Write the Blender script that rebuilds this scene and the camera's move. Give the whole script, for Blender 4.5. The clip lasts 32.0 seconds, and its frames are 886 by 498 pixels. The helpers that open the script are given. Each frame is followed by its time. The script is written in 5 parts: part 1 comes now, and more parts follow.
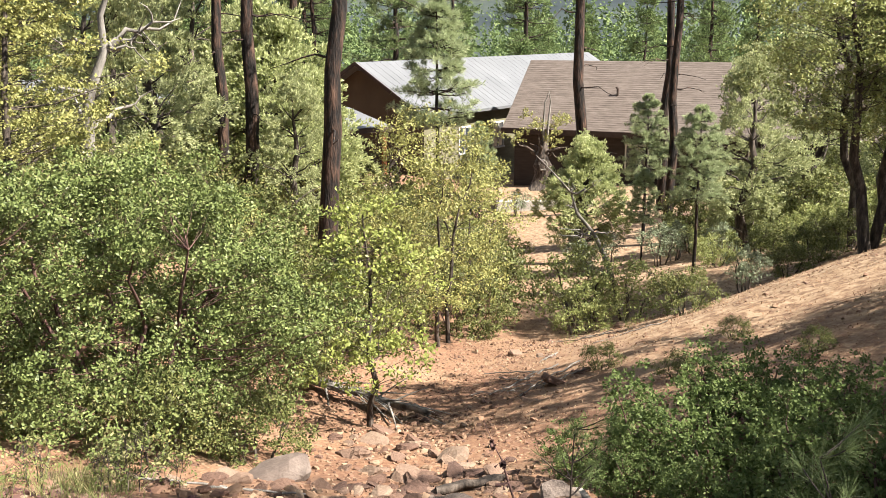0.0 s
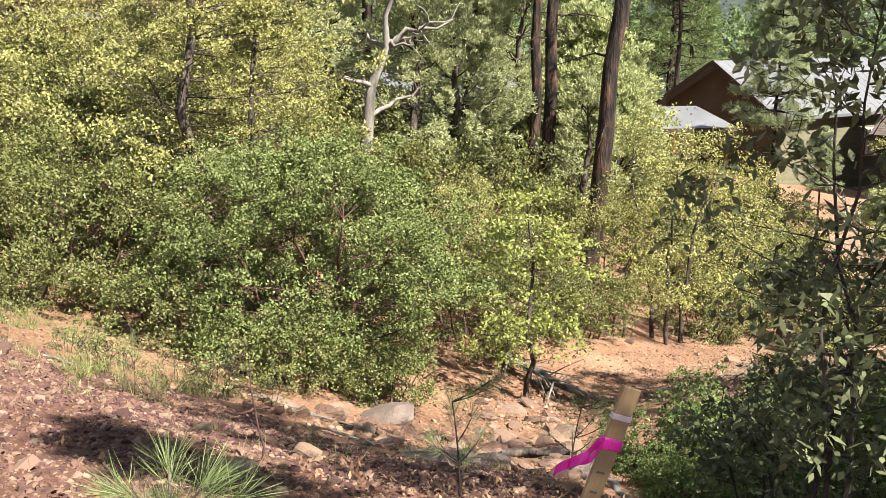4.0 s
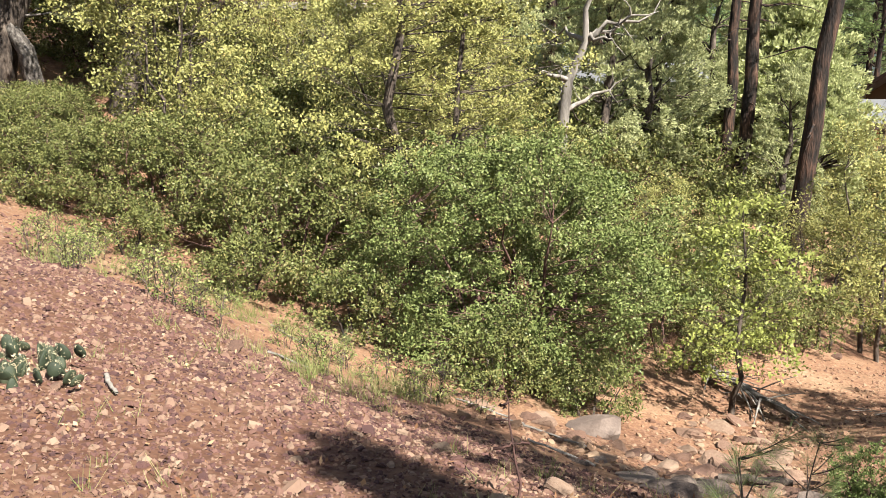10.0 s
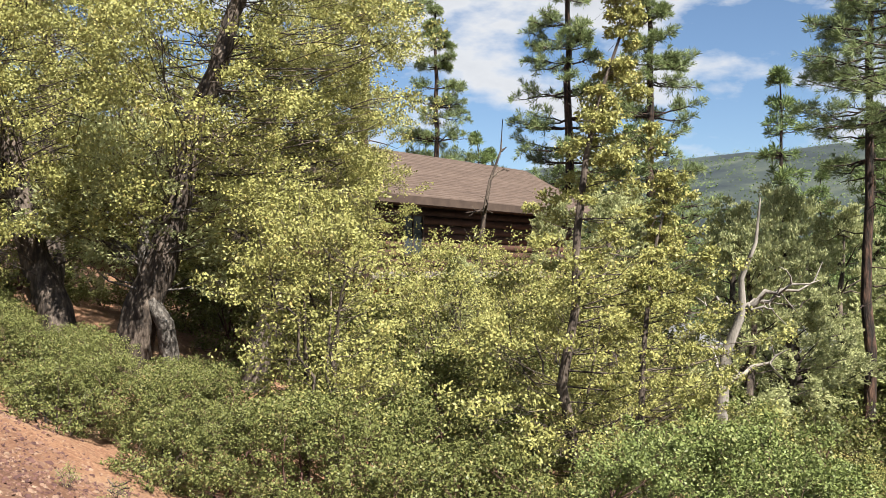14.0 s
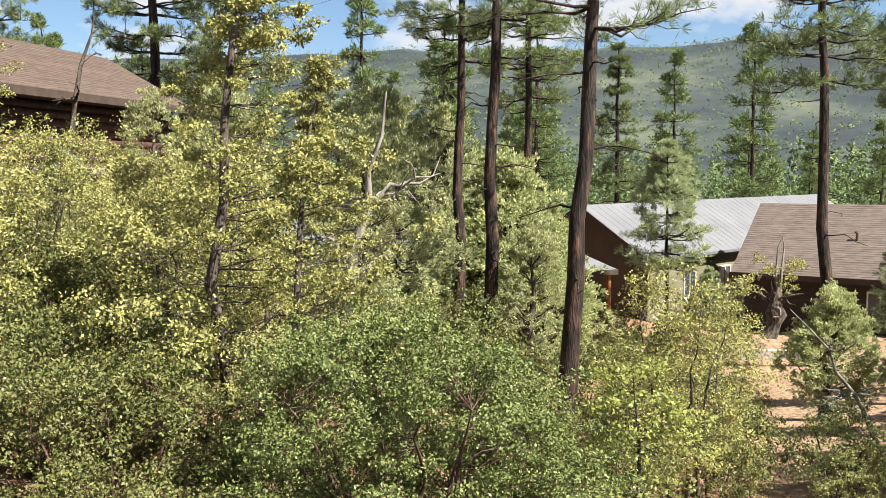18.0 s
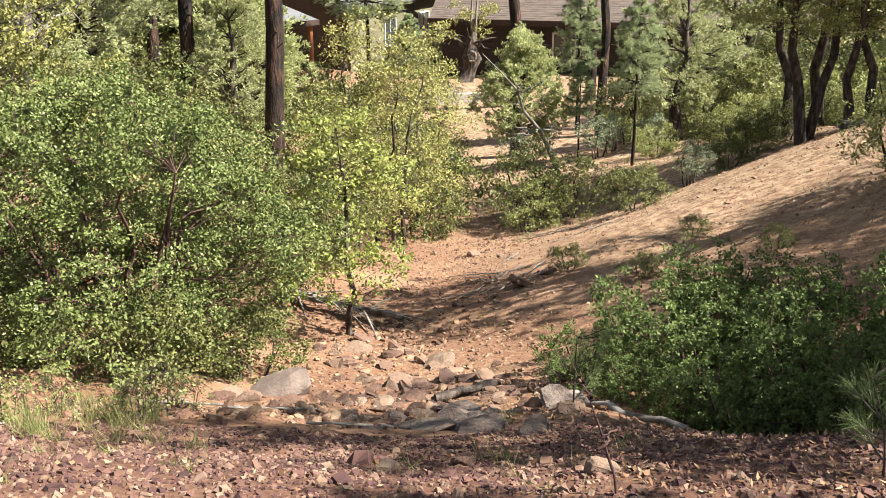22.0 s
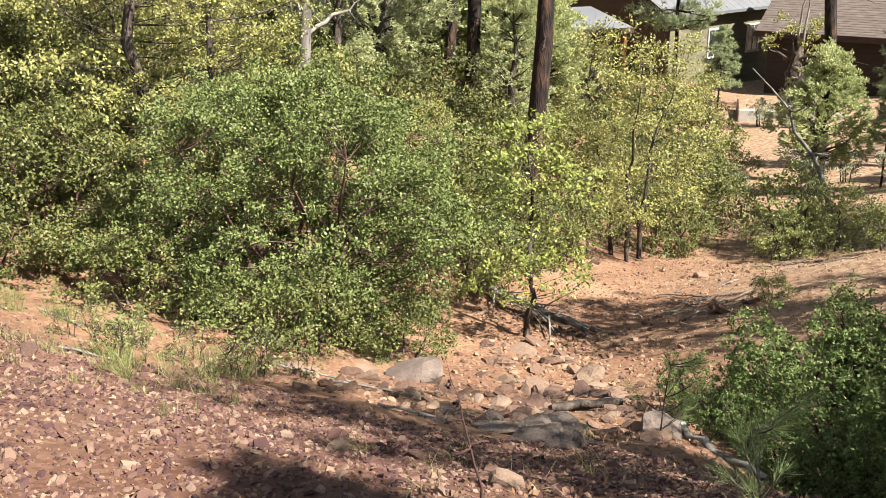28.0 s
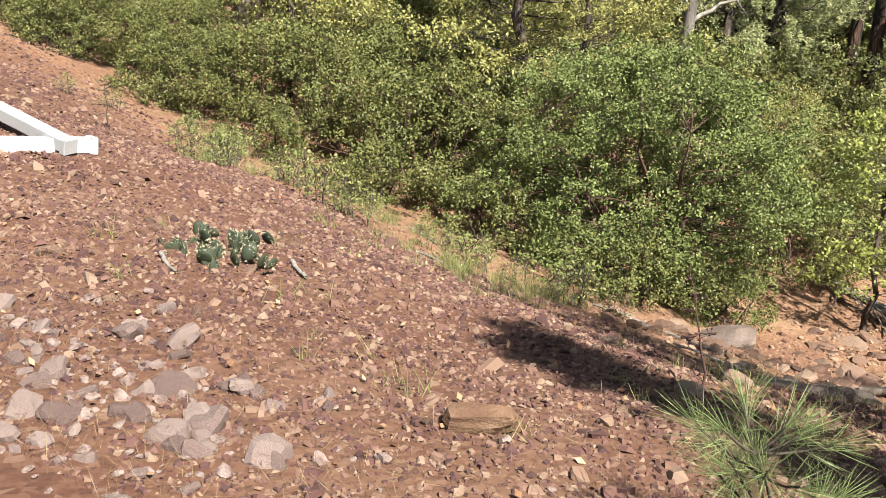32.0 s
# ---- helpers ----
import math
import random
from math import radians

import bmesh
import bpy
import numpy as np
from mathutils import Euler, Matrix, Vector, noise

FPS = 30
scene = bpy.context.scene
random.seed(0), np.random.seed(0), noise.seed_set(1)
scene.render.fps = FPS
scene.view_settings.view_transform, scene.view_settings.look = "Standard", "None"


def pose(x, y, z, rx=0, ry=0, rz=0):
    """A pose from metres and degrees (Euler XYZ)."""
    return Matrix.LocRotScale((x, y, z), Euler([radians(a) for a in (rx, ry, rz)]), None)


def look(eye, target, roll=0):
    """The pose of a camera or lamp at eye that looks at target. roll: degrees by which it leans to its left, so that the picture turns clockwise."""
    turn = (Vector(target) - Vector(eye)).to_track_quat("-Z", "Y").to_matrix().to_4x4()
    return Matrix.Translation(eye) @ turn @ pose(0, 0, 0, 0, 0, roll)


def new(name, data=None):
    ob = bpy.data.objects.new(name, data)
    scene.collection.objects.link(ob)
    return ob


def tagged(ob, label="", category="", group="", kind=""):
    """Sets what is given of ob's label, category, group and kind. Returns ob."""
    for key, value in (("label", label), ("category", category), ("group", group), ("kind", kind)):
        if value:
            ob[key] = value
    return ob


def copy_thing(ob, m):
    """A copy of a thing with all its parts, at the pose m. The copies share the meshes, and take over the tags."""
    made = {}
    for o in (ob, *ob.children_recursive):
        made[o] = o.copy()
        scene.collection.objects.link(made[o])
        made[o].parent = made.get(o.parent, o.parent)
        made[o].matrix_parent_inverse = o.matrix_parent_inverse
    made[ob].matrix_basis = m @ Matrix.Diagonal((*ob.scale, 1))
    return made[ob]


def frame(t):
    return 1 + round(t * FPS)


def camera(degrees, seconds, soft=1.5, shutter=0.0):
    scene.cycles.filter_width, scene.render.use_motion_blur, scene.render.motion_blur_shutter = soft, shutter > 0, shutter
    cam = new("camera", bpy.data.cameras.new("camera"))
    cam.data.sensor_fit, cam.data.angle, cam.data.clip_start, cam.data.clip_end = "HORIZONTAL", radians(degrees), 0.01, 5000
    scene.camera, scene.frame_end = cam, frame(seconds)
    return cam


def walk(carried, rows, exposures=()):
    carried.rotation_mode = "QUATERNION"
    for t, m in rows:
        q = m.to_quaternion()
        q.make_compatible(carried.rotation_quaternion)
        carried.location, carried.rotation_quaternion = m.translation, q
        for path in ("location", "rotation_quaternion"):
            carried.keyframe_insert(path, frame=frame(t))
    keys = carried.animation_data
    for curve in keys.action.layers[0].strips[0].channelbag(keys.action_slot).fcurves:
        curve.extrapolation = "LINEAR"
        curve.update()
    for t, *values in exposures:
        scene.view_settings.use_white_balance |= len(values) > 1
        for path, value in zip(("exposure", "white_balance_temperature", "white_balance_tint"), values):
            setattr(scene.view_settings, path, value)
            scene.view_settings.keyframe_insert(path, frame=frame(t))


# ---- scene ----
# ---- camera: seconds, place, heading, pitch, lean ----
PATH = [
    (0, -0.000, 0.000, 1.600, -0.00, -12.70, -0.03),
    (0.5, 0.320, -0.111, 1.634, 1.18, -12.74, 0.22),
    (1, 0.592, -0.184, 1.659, 3.44, -12.84, 0.62),
    (1.5, 0.794, -0.295, 1.678, 6.94, -12.84, 0.67),
    (2, 1.065, -0.334, 1.681, 10.98, -12.83, 0.58),
    (2.5, 1.364, -0.313, 1.657, 14.75, -12.87, 0.50),
    (3, 1.648, -0.411, 1.666, 17.90, -12.92, 0.47),
    (3.5, 1.961, -0.362, 1.664, 20.43, -12.92, 0.39),
    (5.5, 2.794, -0.342, 1.762, 29.09, -13.50, 0.37),
    (6, 2.836, -0.334, 1.759, 30.68, -13.54, 0.41),
    (6.5, 2.804, -0.346, 1.758, 31.81, -13.59, 0.35),
    (7, 2.764, -0.361, 1.761, 32.52, -13.63, 0.21),
    (7.5, 2.728, -0.369, 1.756, 32.89, -13.63, 0.14),
    (8, 2.693, -0.386, 1.745, 33.06, -13.61, 0.10),
    (8.5, 2.550, -0.425, 1.743, 33.12, -13.65, 0.15),
    (9, 2.344, -0.431, 1.747, 33.07, -13.70, 0.24),
    (9.5, 2.099, -0.372, 1.763, 32.95, -13.76, 0.22),
    (10, 1.816, -0.348, 1.805, 32.82, -13.91, 0.22),
    (10.5, 1.511, -0.312, 1.823, 32.81, -13.83, 0.25),
    (11, 1.240, -0.226, 1.839, 33.87, -12.76, 0.07),
    (11.5, 1.012, -0.235, 1.844, 36.34, -10.41, 0.00),
    (12, 0.815, -0.256, 1.870, 39.85, -6.74, -0.22),
    (12.5, 0.624, -0.220, 1.894, 42.43, -2.96, -0.09),
    (13, 0.542, -0.195, 1.893, 42.70, -0.40, -0.10),
    (13.5, 0.471, -0.155, 1.875, 40.52, 0.98, -0.25),
    (14, 0.365, -0.206, 1.890, 37.00, 1.45, -0.31),
    (14.5, 0.185, -0.286, 1.914, 34.05, 1.84, -0.37),
    (16.5, -0.428, -0.082, 1.833, 22.64, 2.48, 0.13),
    (17, -0.483, -0.044, 1.807, 18.01, 1.10, -0.07),
    (17.5, -0.530, -0.006, 1.800, 14.39, -1.18, -0.23),
    (18, -0.576, -0.018, 1.812, 12.37, -4.63, -0.32),
    (18.5, -0.626, -0.042, 1.778, 11.64, -8.87, -0.45),
    (19, -0.645, -0.027, 1.783, 11.74, -13.16, -0.75),
    (19.5, -0.659, -0.032, 1.799, 11.18, -16.41, -0.89),
    (20, -0.645, -0.045, 1.794, 9.49, -18.26, -0.98),
    (20.5, -0.614, -0.027, 1.797, 6.62, -18.94, -0.95),
    (21, -0.587, -0.064, 1.816, 2.95, -19.09, -0.92),
    (21.5, -0.544, -0.090, 1.828, -0.99, -19.16, -0.79),
    (22, -0.520, -0.101, 1.837, -4.77, -19.20, -0.60),
    (22.5, -0.499, -0.100, 1.838, -8.17, -19.21, -0.41),
    (23, -0.479, -0.102, 1.840, -10.97, -19.21, -0.17),
    (23.5, -0.472, -0.097, 1.838, -12.71, -19.19, 0.18),
    (24, -0.482, -0.087, 1.836, -12.50, -19.17, 0.43),
    (24.5, -0.507, -0.095, 1.846, -9.86, -19.13, 0.49),
    (25, -0.422, -0.025, 1.826, -5.17, -19.07, 0.50),
    (25.5, -0.219, 0.050, 1.801, 0.52, -19.01, 0.50),
    (26, 0.001, -0.001, 1.814, 5.89, -18.93, 0.24),
    (26.5, 0.240, 0.001, 1.835, 10.02, -18.81, 0.07),
    (28.5, 1.028, -0.174, 1.817, 16.64, -18.61, -0.33),
    (29, 1.171, -0.310, 1.796, 19.10, -18.56, -0.01),
    (29.5, 1.309, -0.457, 1.790, 22.55, -18.44, 0.04),
    (30, 1.441, -0.552, 1.762, 26.50, -18.40, 0.24),
    (30.5, 1.541, -0.626, 1.750, 30.44, -18.40, 0.22),
    (31, 1.558, -0.664, 1.743, 33.90, -18.49, 0.17),
    (31.5, 1.567, -0.686, 1.729, 36.57, -18.62, 0.10),
    (32, 1.579, -0.676, 1.729, 38.44, -18.72, -0.11),
]


def aim(x, y, z, yaw, pitch, lean):
    return pose(x, y, z) @ pose(0, 0, 0, 0, 0, yaw) @ pose(0, 0, 0, 90 + pitch) @ pose(0, 0, 0, 0, 0, lean)


cam = camera(48.96, 32.0, soft=0.6)
walk(cam, [(r[0], aim(*r[1:])) for r in PATH], [(0, 2.2), (3, 2.15), (6, 2.12), (9, 2.1), (12, 1.95), (14, 1.92), (18, 2.02), (23, 2.15), (26, 2.12), (30, 1.95), (32, 1.9)])
# ---- end of camera ----
# ---- light: sun from the right, high; sky with fair-weather clouds ----
SUN_AZ, SUN_EL = 108.0, 50.0  # degrees: bearing from +y towards +x, height
to_sun = Vector((math.sin(radians(SUN_AZ)) * math.cos(radians(SUN_EL)), math.cos(radians(SUN_AZ)) * math.cos(radians(SUN_EL)), math.sin(radians(SUN_EL))))
sun = new("sun", bpy.data.lights.new("sun", "SUN"))
sun.data.energy, sun.data.angle, sun.data.color = 5.0, radians(0.5), (1.0, 0.94, 0.84)
sun.matrix_world = look((0, 0, 60), Vector((0, 0, 60)) - to_sun)

world = bpy.data.worlds.new("sky")
scene.world = world
world.use_nodes = True
wt = world.node_tree
wt.nodes.clear()
w_out, w_bg = wt.nodes.new("ShaderNodeOutputWorld"), wt.nodes.new("ShaderNodeBackground")
w_sky, w_mix = wt.nodes.new("ShaderNodeTexSky"), wt.nodes.new("ShaderNodeMix")
w_sky.sky_type, w_sky.sun_disc = "NISHITA", False
w_sky.sun_elevation, w_sky.sun_rotation = radians(SUN_EL), radians(SUN_AZ)
w_sky.altitude, w_sky.air_density, w_sky.dust_density, w_sky.ozone_density = 2000, 1.15, 0.2, 3.5
w_co, w_map = wt.nodes.new("ShaderNodeTexCoord"), wt.nodes.new("ShaderNodeMapping")
w_no, w_ramp = wt.nodes.new("ShaderNodeTexNoise"), wt.nodes.new("ShaderNodeValToRGB")
w_map.inputs["Scale"].default_value = (1.0, 1.0, 2.4)
w_map.inputs["Location"].default_value = (0.35, 0.1, 0.2)
w_no.inputs["Scale"].default_value, w_no.inputs["Detail"].default_value, w_no.inputs["Roughness"].default_value = 5.2, 9, 0.55
w_ramp.color_ramp.elements[0].position, w_ramp.color_ramp.elements[1].position = 0.45, 0.55
w_mix.data_type = "RGBA"
w_tone = wt.nodes.new("ShaderNodeValToRGB")
w_tone.color_ramp.elements[0].position, w_tone.color_ramp.elements[1].position = 0.5, 0.72
w_tone.color_ramp.elements[0].color, w_tone.color_ramp.elements[1].color = (6.6, 6.8, 7.1, 1), (4.6, 4.9, 5.4, 1)
wt.links.new(w_no.outputs["Fac"], w_tone.inputs["Fac"])
wt.links.new(w_tone.outputs["Color"], w_mix.inputs["B"])
wt.links.new(w_co.outputs["Generated"], w_map.inputs["Vector"])
wt.links.new(w_map.outputs["Vector"], w_no.inputs["Vector"])
wt.links.new(w_no.outputs["Fac"], w_ramp.inputs["Fac"])
wt.links.new(w_ramp.outputs["Color"], w_mix.inputs["Factor"])
wt.links.new(w_sky.outputs["Color"], w_mix.inputs["A"])
wt.links.new(w_mix.outputs["Result"], w_bg.inputs["Color"])
wt.links.new(w_bg.outputs["Background"], w_out.inputs["Surface"])
w_bg.inputs["Strength"].default_value = 0.034


# ---- materials ----
def material(name, stops, scale=6.0, rough=0.85, bump=0.3, fine=60.0, detail=6.0, metal=0.0, stretch=(1, 1, 1), island=0.0, through_light=0.0, per_object=0.0, bump_dist=0.02, shine=0.3):
    """Noise at two scales picks colours from the stops; island and per_object add variation piece by piece; through_light lets sun pass, as in leaves."""
    m = bpy.data.materials.new(name)
    m.use_nodes = True
    t, L = m.node_tree, m.node_tree.links
    t.nodes.clear()
    out, bsdf = t.nodes.new("ShaderNodeOutputMaterial"), t.nodes.new("ShaderNodeBsdfPrincipled")
    bsdf.inputs["Roughness"].default_value, bsdf.inputs["Metallic"].default_value = rough, metal
    bsdf.inputs["Specular IOR Level"].default_value = shine
    ramp = t.nodes.new("ShaderNodeValToRGB")
    while len(ramp.color_ramp.elements) < len(stops):
        ramp.color_ramp.elements.new(0.5)
    for el, (p, c) in zip(ramp.color_ramp.elements, stops):
        el.position, el.color = p, (*c, 1)
    co, mp = t.nodes.new("ShaderNodeTexCoord"), t.nodes.new("ShaderNodeMapping")
    mp.inputs["Scale"].default_value = stretch
    L.new(co.outputs["Object"], mp.inputs["Vector"])
    big, small = t.nodes.new("ShaderNodeTexNoise"), t.nodes.new("ShaderNodeTexNoise")
    big.inputs["Scale"].default_value, big.inputs["Detail"].default_value = scale, detail
    small.inputs["Scale"].default_value, small.inputs["Detail"].default_value = fine, 4
    for n in (big, small):
        L.new(mp.outputs["Vector"], n.inputs["Vector"])
    add = t.nodes.new("ShaderNodeMath")
    add.operation = "MULTIPLY_ADD"
    add.inputs[1].default_value = 0.35
    sub = t.nodes.new("ShaderNodeMath")
    sub.operation = "SUBTRACT"
    sub.inputs[1].default_value = 0.175
    L.new(small.outputs["Fac"], add.inputs[0])
    L.new(big.outputs["Fac"], add.inputs[2])
    L.new(add.outputs[0], sub.inputs[0])
    value = sub.outputs[0]
    for amount, kind, socket in ((island, "ShaderNodeNewGeometry", "Random Per Island"), (per_object, "ShaderNodeObjectInfo", "Random")):
        if amount:
            src, mad = t.nodes.new(kind), t.nodes.new("ShaderNodeMix")
            mad.inputs["Factor"].default_value = amount
            L.new(value, mad.inputs["A"])
            L.new(src.outputs[socket], mad.inputs["B"])
            value = mad.outputs["Result"]
    L.new(value, ramp.inputs["Fac"])
    L.new(ramp.outputs["Color"], bsdf.inputs["Base Color"])
    if bump:
        b = t.nodes.new("ShaderNodeBump")
        b.inputs["Strength"].default_value, b.inputs["Distance"].default_value = bump, bump_dist
        L.new(add.outputs[0], b.inputs["Height"])
        L.new(b.outputs["Normal"], bsdf.inputs["Normal"])
    last = bsdf.outputs[0]
    if through_light:
        tr, mx = t.nodes.new("ShaderNodeBsdfTranslucent"), t.nodes.new("ShaderNodeMixShader")
        mx.inputs["Fac"].default_value = through_light
        L.new(ramp.outputs["Color"], tr.inputs["Color"])
        L.new(last, mx.inputs[1])
        L.new(tr.outputs[0], mx.inputs[2])
        last = mx.outputs[0]
    L.new(last, out.inputs["Surface"])
    return m


def leafy(name, a, b, c, d, gloss=0.45, light=0.3):
    return material(name, [(0.05, a), (0.4, b), (0.72, c), (1.0, d)], scale=1.6, rough=gloss, bump=0, island=0.62, through_light=light, shine=0.16)


M_MANZ = leafy("manzanita_leaf", (0.042, 0.052, 0.019), (0.098, 0.126, 0.039), (0.16, 0.194, 0.066), (0.3, 0.25, 0.14), gloss=0.45, light=0.2)
M_THICKET = leafy("thicket_leaf", (0.0408, 0.0476, 0.0177), (0.0918, 0.105, 0.034), (0.15, 0.16, 0.0544), (0.272, 0.19, 0.102), gloss=0.45, light=0.2)
M_MANZBARK = material("manzanita_bark", [(0.3, (0.034, 0.017, 0.015)), (0.5, (0.0748, 0.0374, 0.0313)), (0.8, (0.136, 0.0884, 0.0748))], scale=14, fine=60, bump=0.3, stretch=(1, 1, 0.3))
M_OAK = leafy("oak_leaf", (0.136, 0.139, 0.0476), (0.214, 0.218, 0.0748), (0.292, 0.286, 0.102), (0.374, 0.258, 0.102), gloss=0.45, light=0.28)
M_YOUNG = leafy("young_oak_leaf", (0.116, 0.136, 0.034), (0.19, 0.218, 0.0578), (0.258, 0.286, 0.0816), (0.34, 0.326, 0.129), gloss=0.45, light=0.3)
M_OAKG = leafy("scrub_oak_leaf", (0.102, 0.122, 0.0408), (0.184, 0.207, 0.0714), (0.265, 0.282, 0.105), (0.36, 0.313, 0.15), gloss=0.42, light=0.3)
M_DARKLEAF = leafy("broad_leaf", (0.051, 0.0782, 0.0245), (0.102, 0.143, 0.0449), (0.167, 0.214, 0.0734), (0.272, 0.292, 0.136), gloss=0.6, light=0.4)
M_SCRUB = leafy("stiff_scrub_leaf", (0.0544, 0.0646, 0.0306), (0.0952, 0.109, 0.053), (0.143, 0.156, 0.0816), (0.231, 0.211, 0.122), gloss=0.5, light=0.25)
M_PINE = leafy("pine_needle", (0.0612, 0.085, 0.034), (0.116, 0.153, 0.0646), (0.184, 0.224, 0.0952), (0.272, 0.292, 0.143), gloss=0.45, light=0.3)
M_GREYPINE = leafy("grey_green_needle", (0.163, 0.2, 0.106), (0.262, 0.31, 0.163), (0.359, 0.4, 0.221), (0.473, 0.473, 0.294), gloss=0.5, light=0.4)
M_SEEDLING = leafy("young_pine_needle", (0.06, 0.085, 0.035), (0.12, 0.16, 0.06), (0.19, 0.235, 0.1), (0.3, 0.31, 0.17), light=0.3)
M_JUN = leafy("juniper_spray", (0.163, 0.184, 0.0898), (0.277, 0.302, 0.146), (0.391, 0.408, 0.212), (0.506, 0.49, 0.286), gloss=0.55, light=0.42)
M_JUNG = leafy("green_juniper_spray", (0.199, 0.224, 0.0996), (0.315, 0.349, 0.157), (0.415, 0.439, 0.216), (0.539, 0.539, 0.315), gloss=0.6, light=0.42)
M_SAGE = leafy("grey_green_leaf", (0.109, 0.136, 0.0816), (0.177, 0.211, 0.129), (0.245, 0.279, 0.184), (0.326, 0.34, 0.245), gloss=0.7, light=0.2)
M_GRASS = leafy("grass_blade", (0.0857, 0.122, 0.0306), (0.153, 0.184, 0.0612), (0.245, 0.232, 0.104), (0.367, 0.306, 0.184), gloss=0.6, light=0.3)
M_LITTER = material("dry_litter", [(0.1, (0.0891, 0.039, 0.0195)), (0.5, (0.19, 0.106, 0.0558)), (0.9, (0.307, 0.223, 0.139))], island=0.85, rough=0.9, bump=0)
M_BARK = material("pine_bark", [(0.4, (0.0068, 0.00476, 0.00408)), (0.52, (0.0218, 0.0129, 0.00952)), (0.63, (0.051, 0.0279, 0.019)), (0.8, (0.102, 0.0585, 0.0394))], scale=11, fine=40, bump=1.0, bump_dist=0.05, stretch=(1, 1, 0.22))
M_OAKBARK = material("oak_bark", [(0.35, (0.0177, 0.0138, 0.0118)), (0.52, (0.0542, 0.0415, 0.0335)), (0.75, (0.148, 0.12, 0.0986))], scale=12, fine=60, bump=0.9, bump_dist=0.03, stretch=(1, 1, 0.3))
M_DEAD = material("bleached_wood", [(0.3, (0.0612, 0.0544, 0.0476)), (0.5, (0.15, 0.136, 0.121)), (0.8, (0.286, 0.265, 0.238))], scale=9, fine=70, bump=0.6, stretch=(1, 1, 0.2))
M_ALLIGATOR = material("checkered_juniper_bark", [(0.35, (0.03, 0.026, 0.023)), (0.5, (0.085, 0.075, 0.067)), (0.75, (0.19, 0.175, 0.16))], scale=16, fine=50, bump=1.0, bump_dist=0.03, stretch=(1, 1, 0.6))
M_STONE = material("sandstone", [(0.15, (0.0558, 0.0324, 0.0251)), (0.42, (0.112, 0.0641, 0.0457)), (0.64, (0.15, 0.0972, 0.0694)), (0.92, (0.212, 0.159, 0.117))], scale=5, fine=45, bump=0.6, per_object=0.6)
M_WASH = material("wash_rubble", [(0.05, (0.0558, 0.0307, 0.0223)), (0.3, (0.117, 0.0641, 0.0418)), (0.55, (0.178, 0.106, 0.0669)), (0.8, (0.206, 0.137, 0.0891)), (0.97, (0.256, 0.195, 0.139))], scale=3, fine=80, bump=0.2, island=0.8)
M_STRAW = material("fallen_needles", [(0.1, (0.0804, 0.0437, 0.0201)), (0.5, (0.14, 0.0936, 0.0469)), (0.9, (0.194, 0.151, 0.087))], island=0.8, rough=0.8, bump=0)
M_GRANITE = material("pink_granite", [(0.36, (0.055, 0.034, 0.03)), (0.47, (0.115, 0.078, 0.07)), (0.62, (0.19, 0.148, 0.132))], scale=30, fine=140, bump=0.5, per_object=0.2)
M_GREYROCK = material("grey_rock", [(0.2, (0.051, 0.0382, 0.034)), (0.5, (0.106, 0.0808, 0.068)), (0.8, (0.179, 0.143, 0.123))], scale=7, fine=60, bump=0.7, per_object=0.3)
M_CHIP = material("gravel_chip", [(0.05, (0.032, 0.016, 0.016)), (0.27, (0.064, 0.031, 0.028)), (0.5, (0.096, 0.049, 0.039)), (0.72, (0.13, 0.077, 0.055)), (0.95, (0.2, 0.142, 0.102))], scale=3, fine=80, bump=0.2, island=0.8)
M_SLAB = material("ochre_sandstone", [(0.2, (0.06, 0.03, 0.018)), (0.5, (0.105, 0.06, 0.036)), (0.8, (0.165, 0.107, 0.068))], scale=9, fine=90, bump=0.6, stretch=(1, 1, 3))
M_WHITE = material("white_vinyl", [(0.2, (0.25, 0.255, 0.26)), (0.5, (0.3, 0.305, 0.31)), (0.8, (0.34, 0.34, 0.34))], scale=3, fine=50, rough=0.4, bump=0.05, shine=0.5)
M_LATH = material("rough_lath", [(0.25, (0.19, 0.122, 0.0613)), (0.5, (0.279, 0.195, 0.106)), (0.8, (0.345, 0.256, 0.156))], scale=20, fine=160, bump=0.35, stretch=(1, 1, 0.08), bump_dist=0.003)
M_PINK = material("pink_ribbon", [(0.2, (0.75, 0.02, 0.4)), (0.6, (0.9, 0.05, 0.52)), (0.9, (0.95, 0.16, 0.62))], scale=10, rough=0.35, bump=0.1, through_light=0.35)
M_TAPE = material("pale_tape", [(0.3, (0.492, 0.41, 0.451)), (0.7, (0.615, 0.541, 0.574))], rough=0.4, bump=0)
# ink strokes of the stake, and the painted shade in the oak's hollow
M_INKSHADE = material("ink_and_hollow_shade", [(0.3, (0.06, 0.05, 0.05)), (0.7, (0.12, 0.1, 0.09))], bump=0)
M_CACTUS = material("cactus_pad", [(0.2, (0.00952, 0.015, 0.00816)), (0.5, (0.0204, 0.0286, 0.015)), (0.8, (0.0476, 0.051, 0.0272))], scale=9, fine=50, rough=0.7, bump=0.2, per_object=0.3)
M_SPINE = material("cactus_spine", [(0.3, (0.55, 0.46, 0.3)), (0.7, (0.75, 0.68, 0.5))], bump=0)
M_SHINGLE = material("brown_shingle", [(0.3, (0.0641, 0.0491, 0.0413)), (0.5, (0.0891, 0.07, 0.0596)), (0.72, (0.12, 0.0972, 0.0836))], scale=2.2, fine=9, bump=0.3, per_object=0.1, stretch=(1, 4, 4))
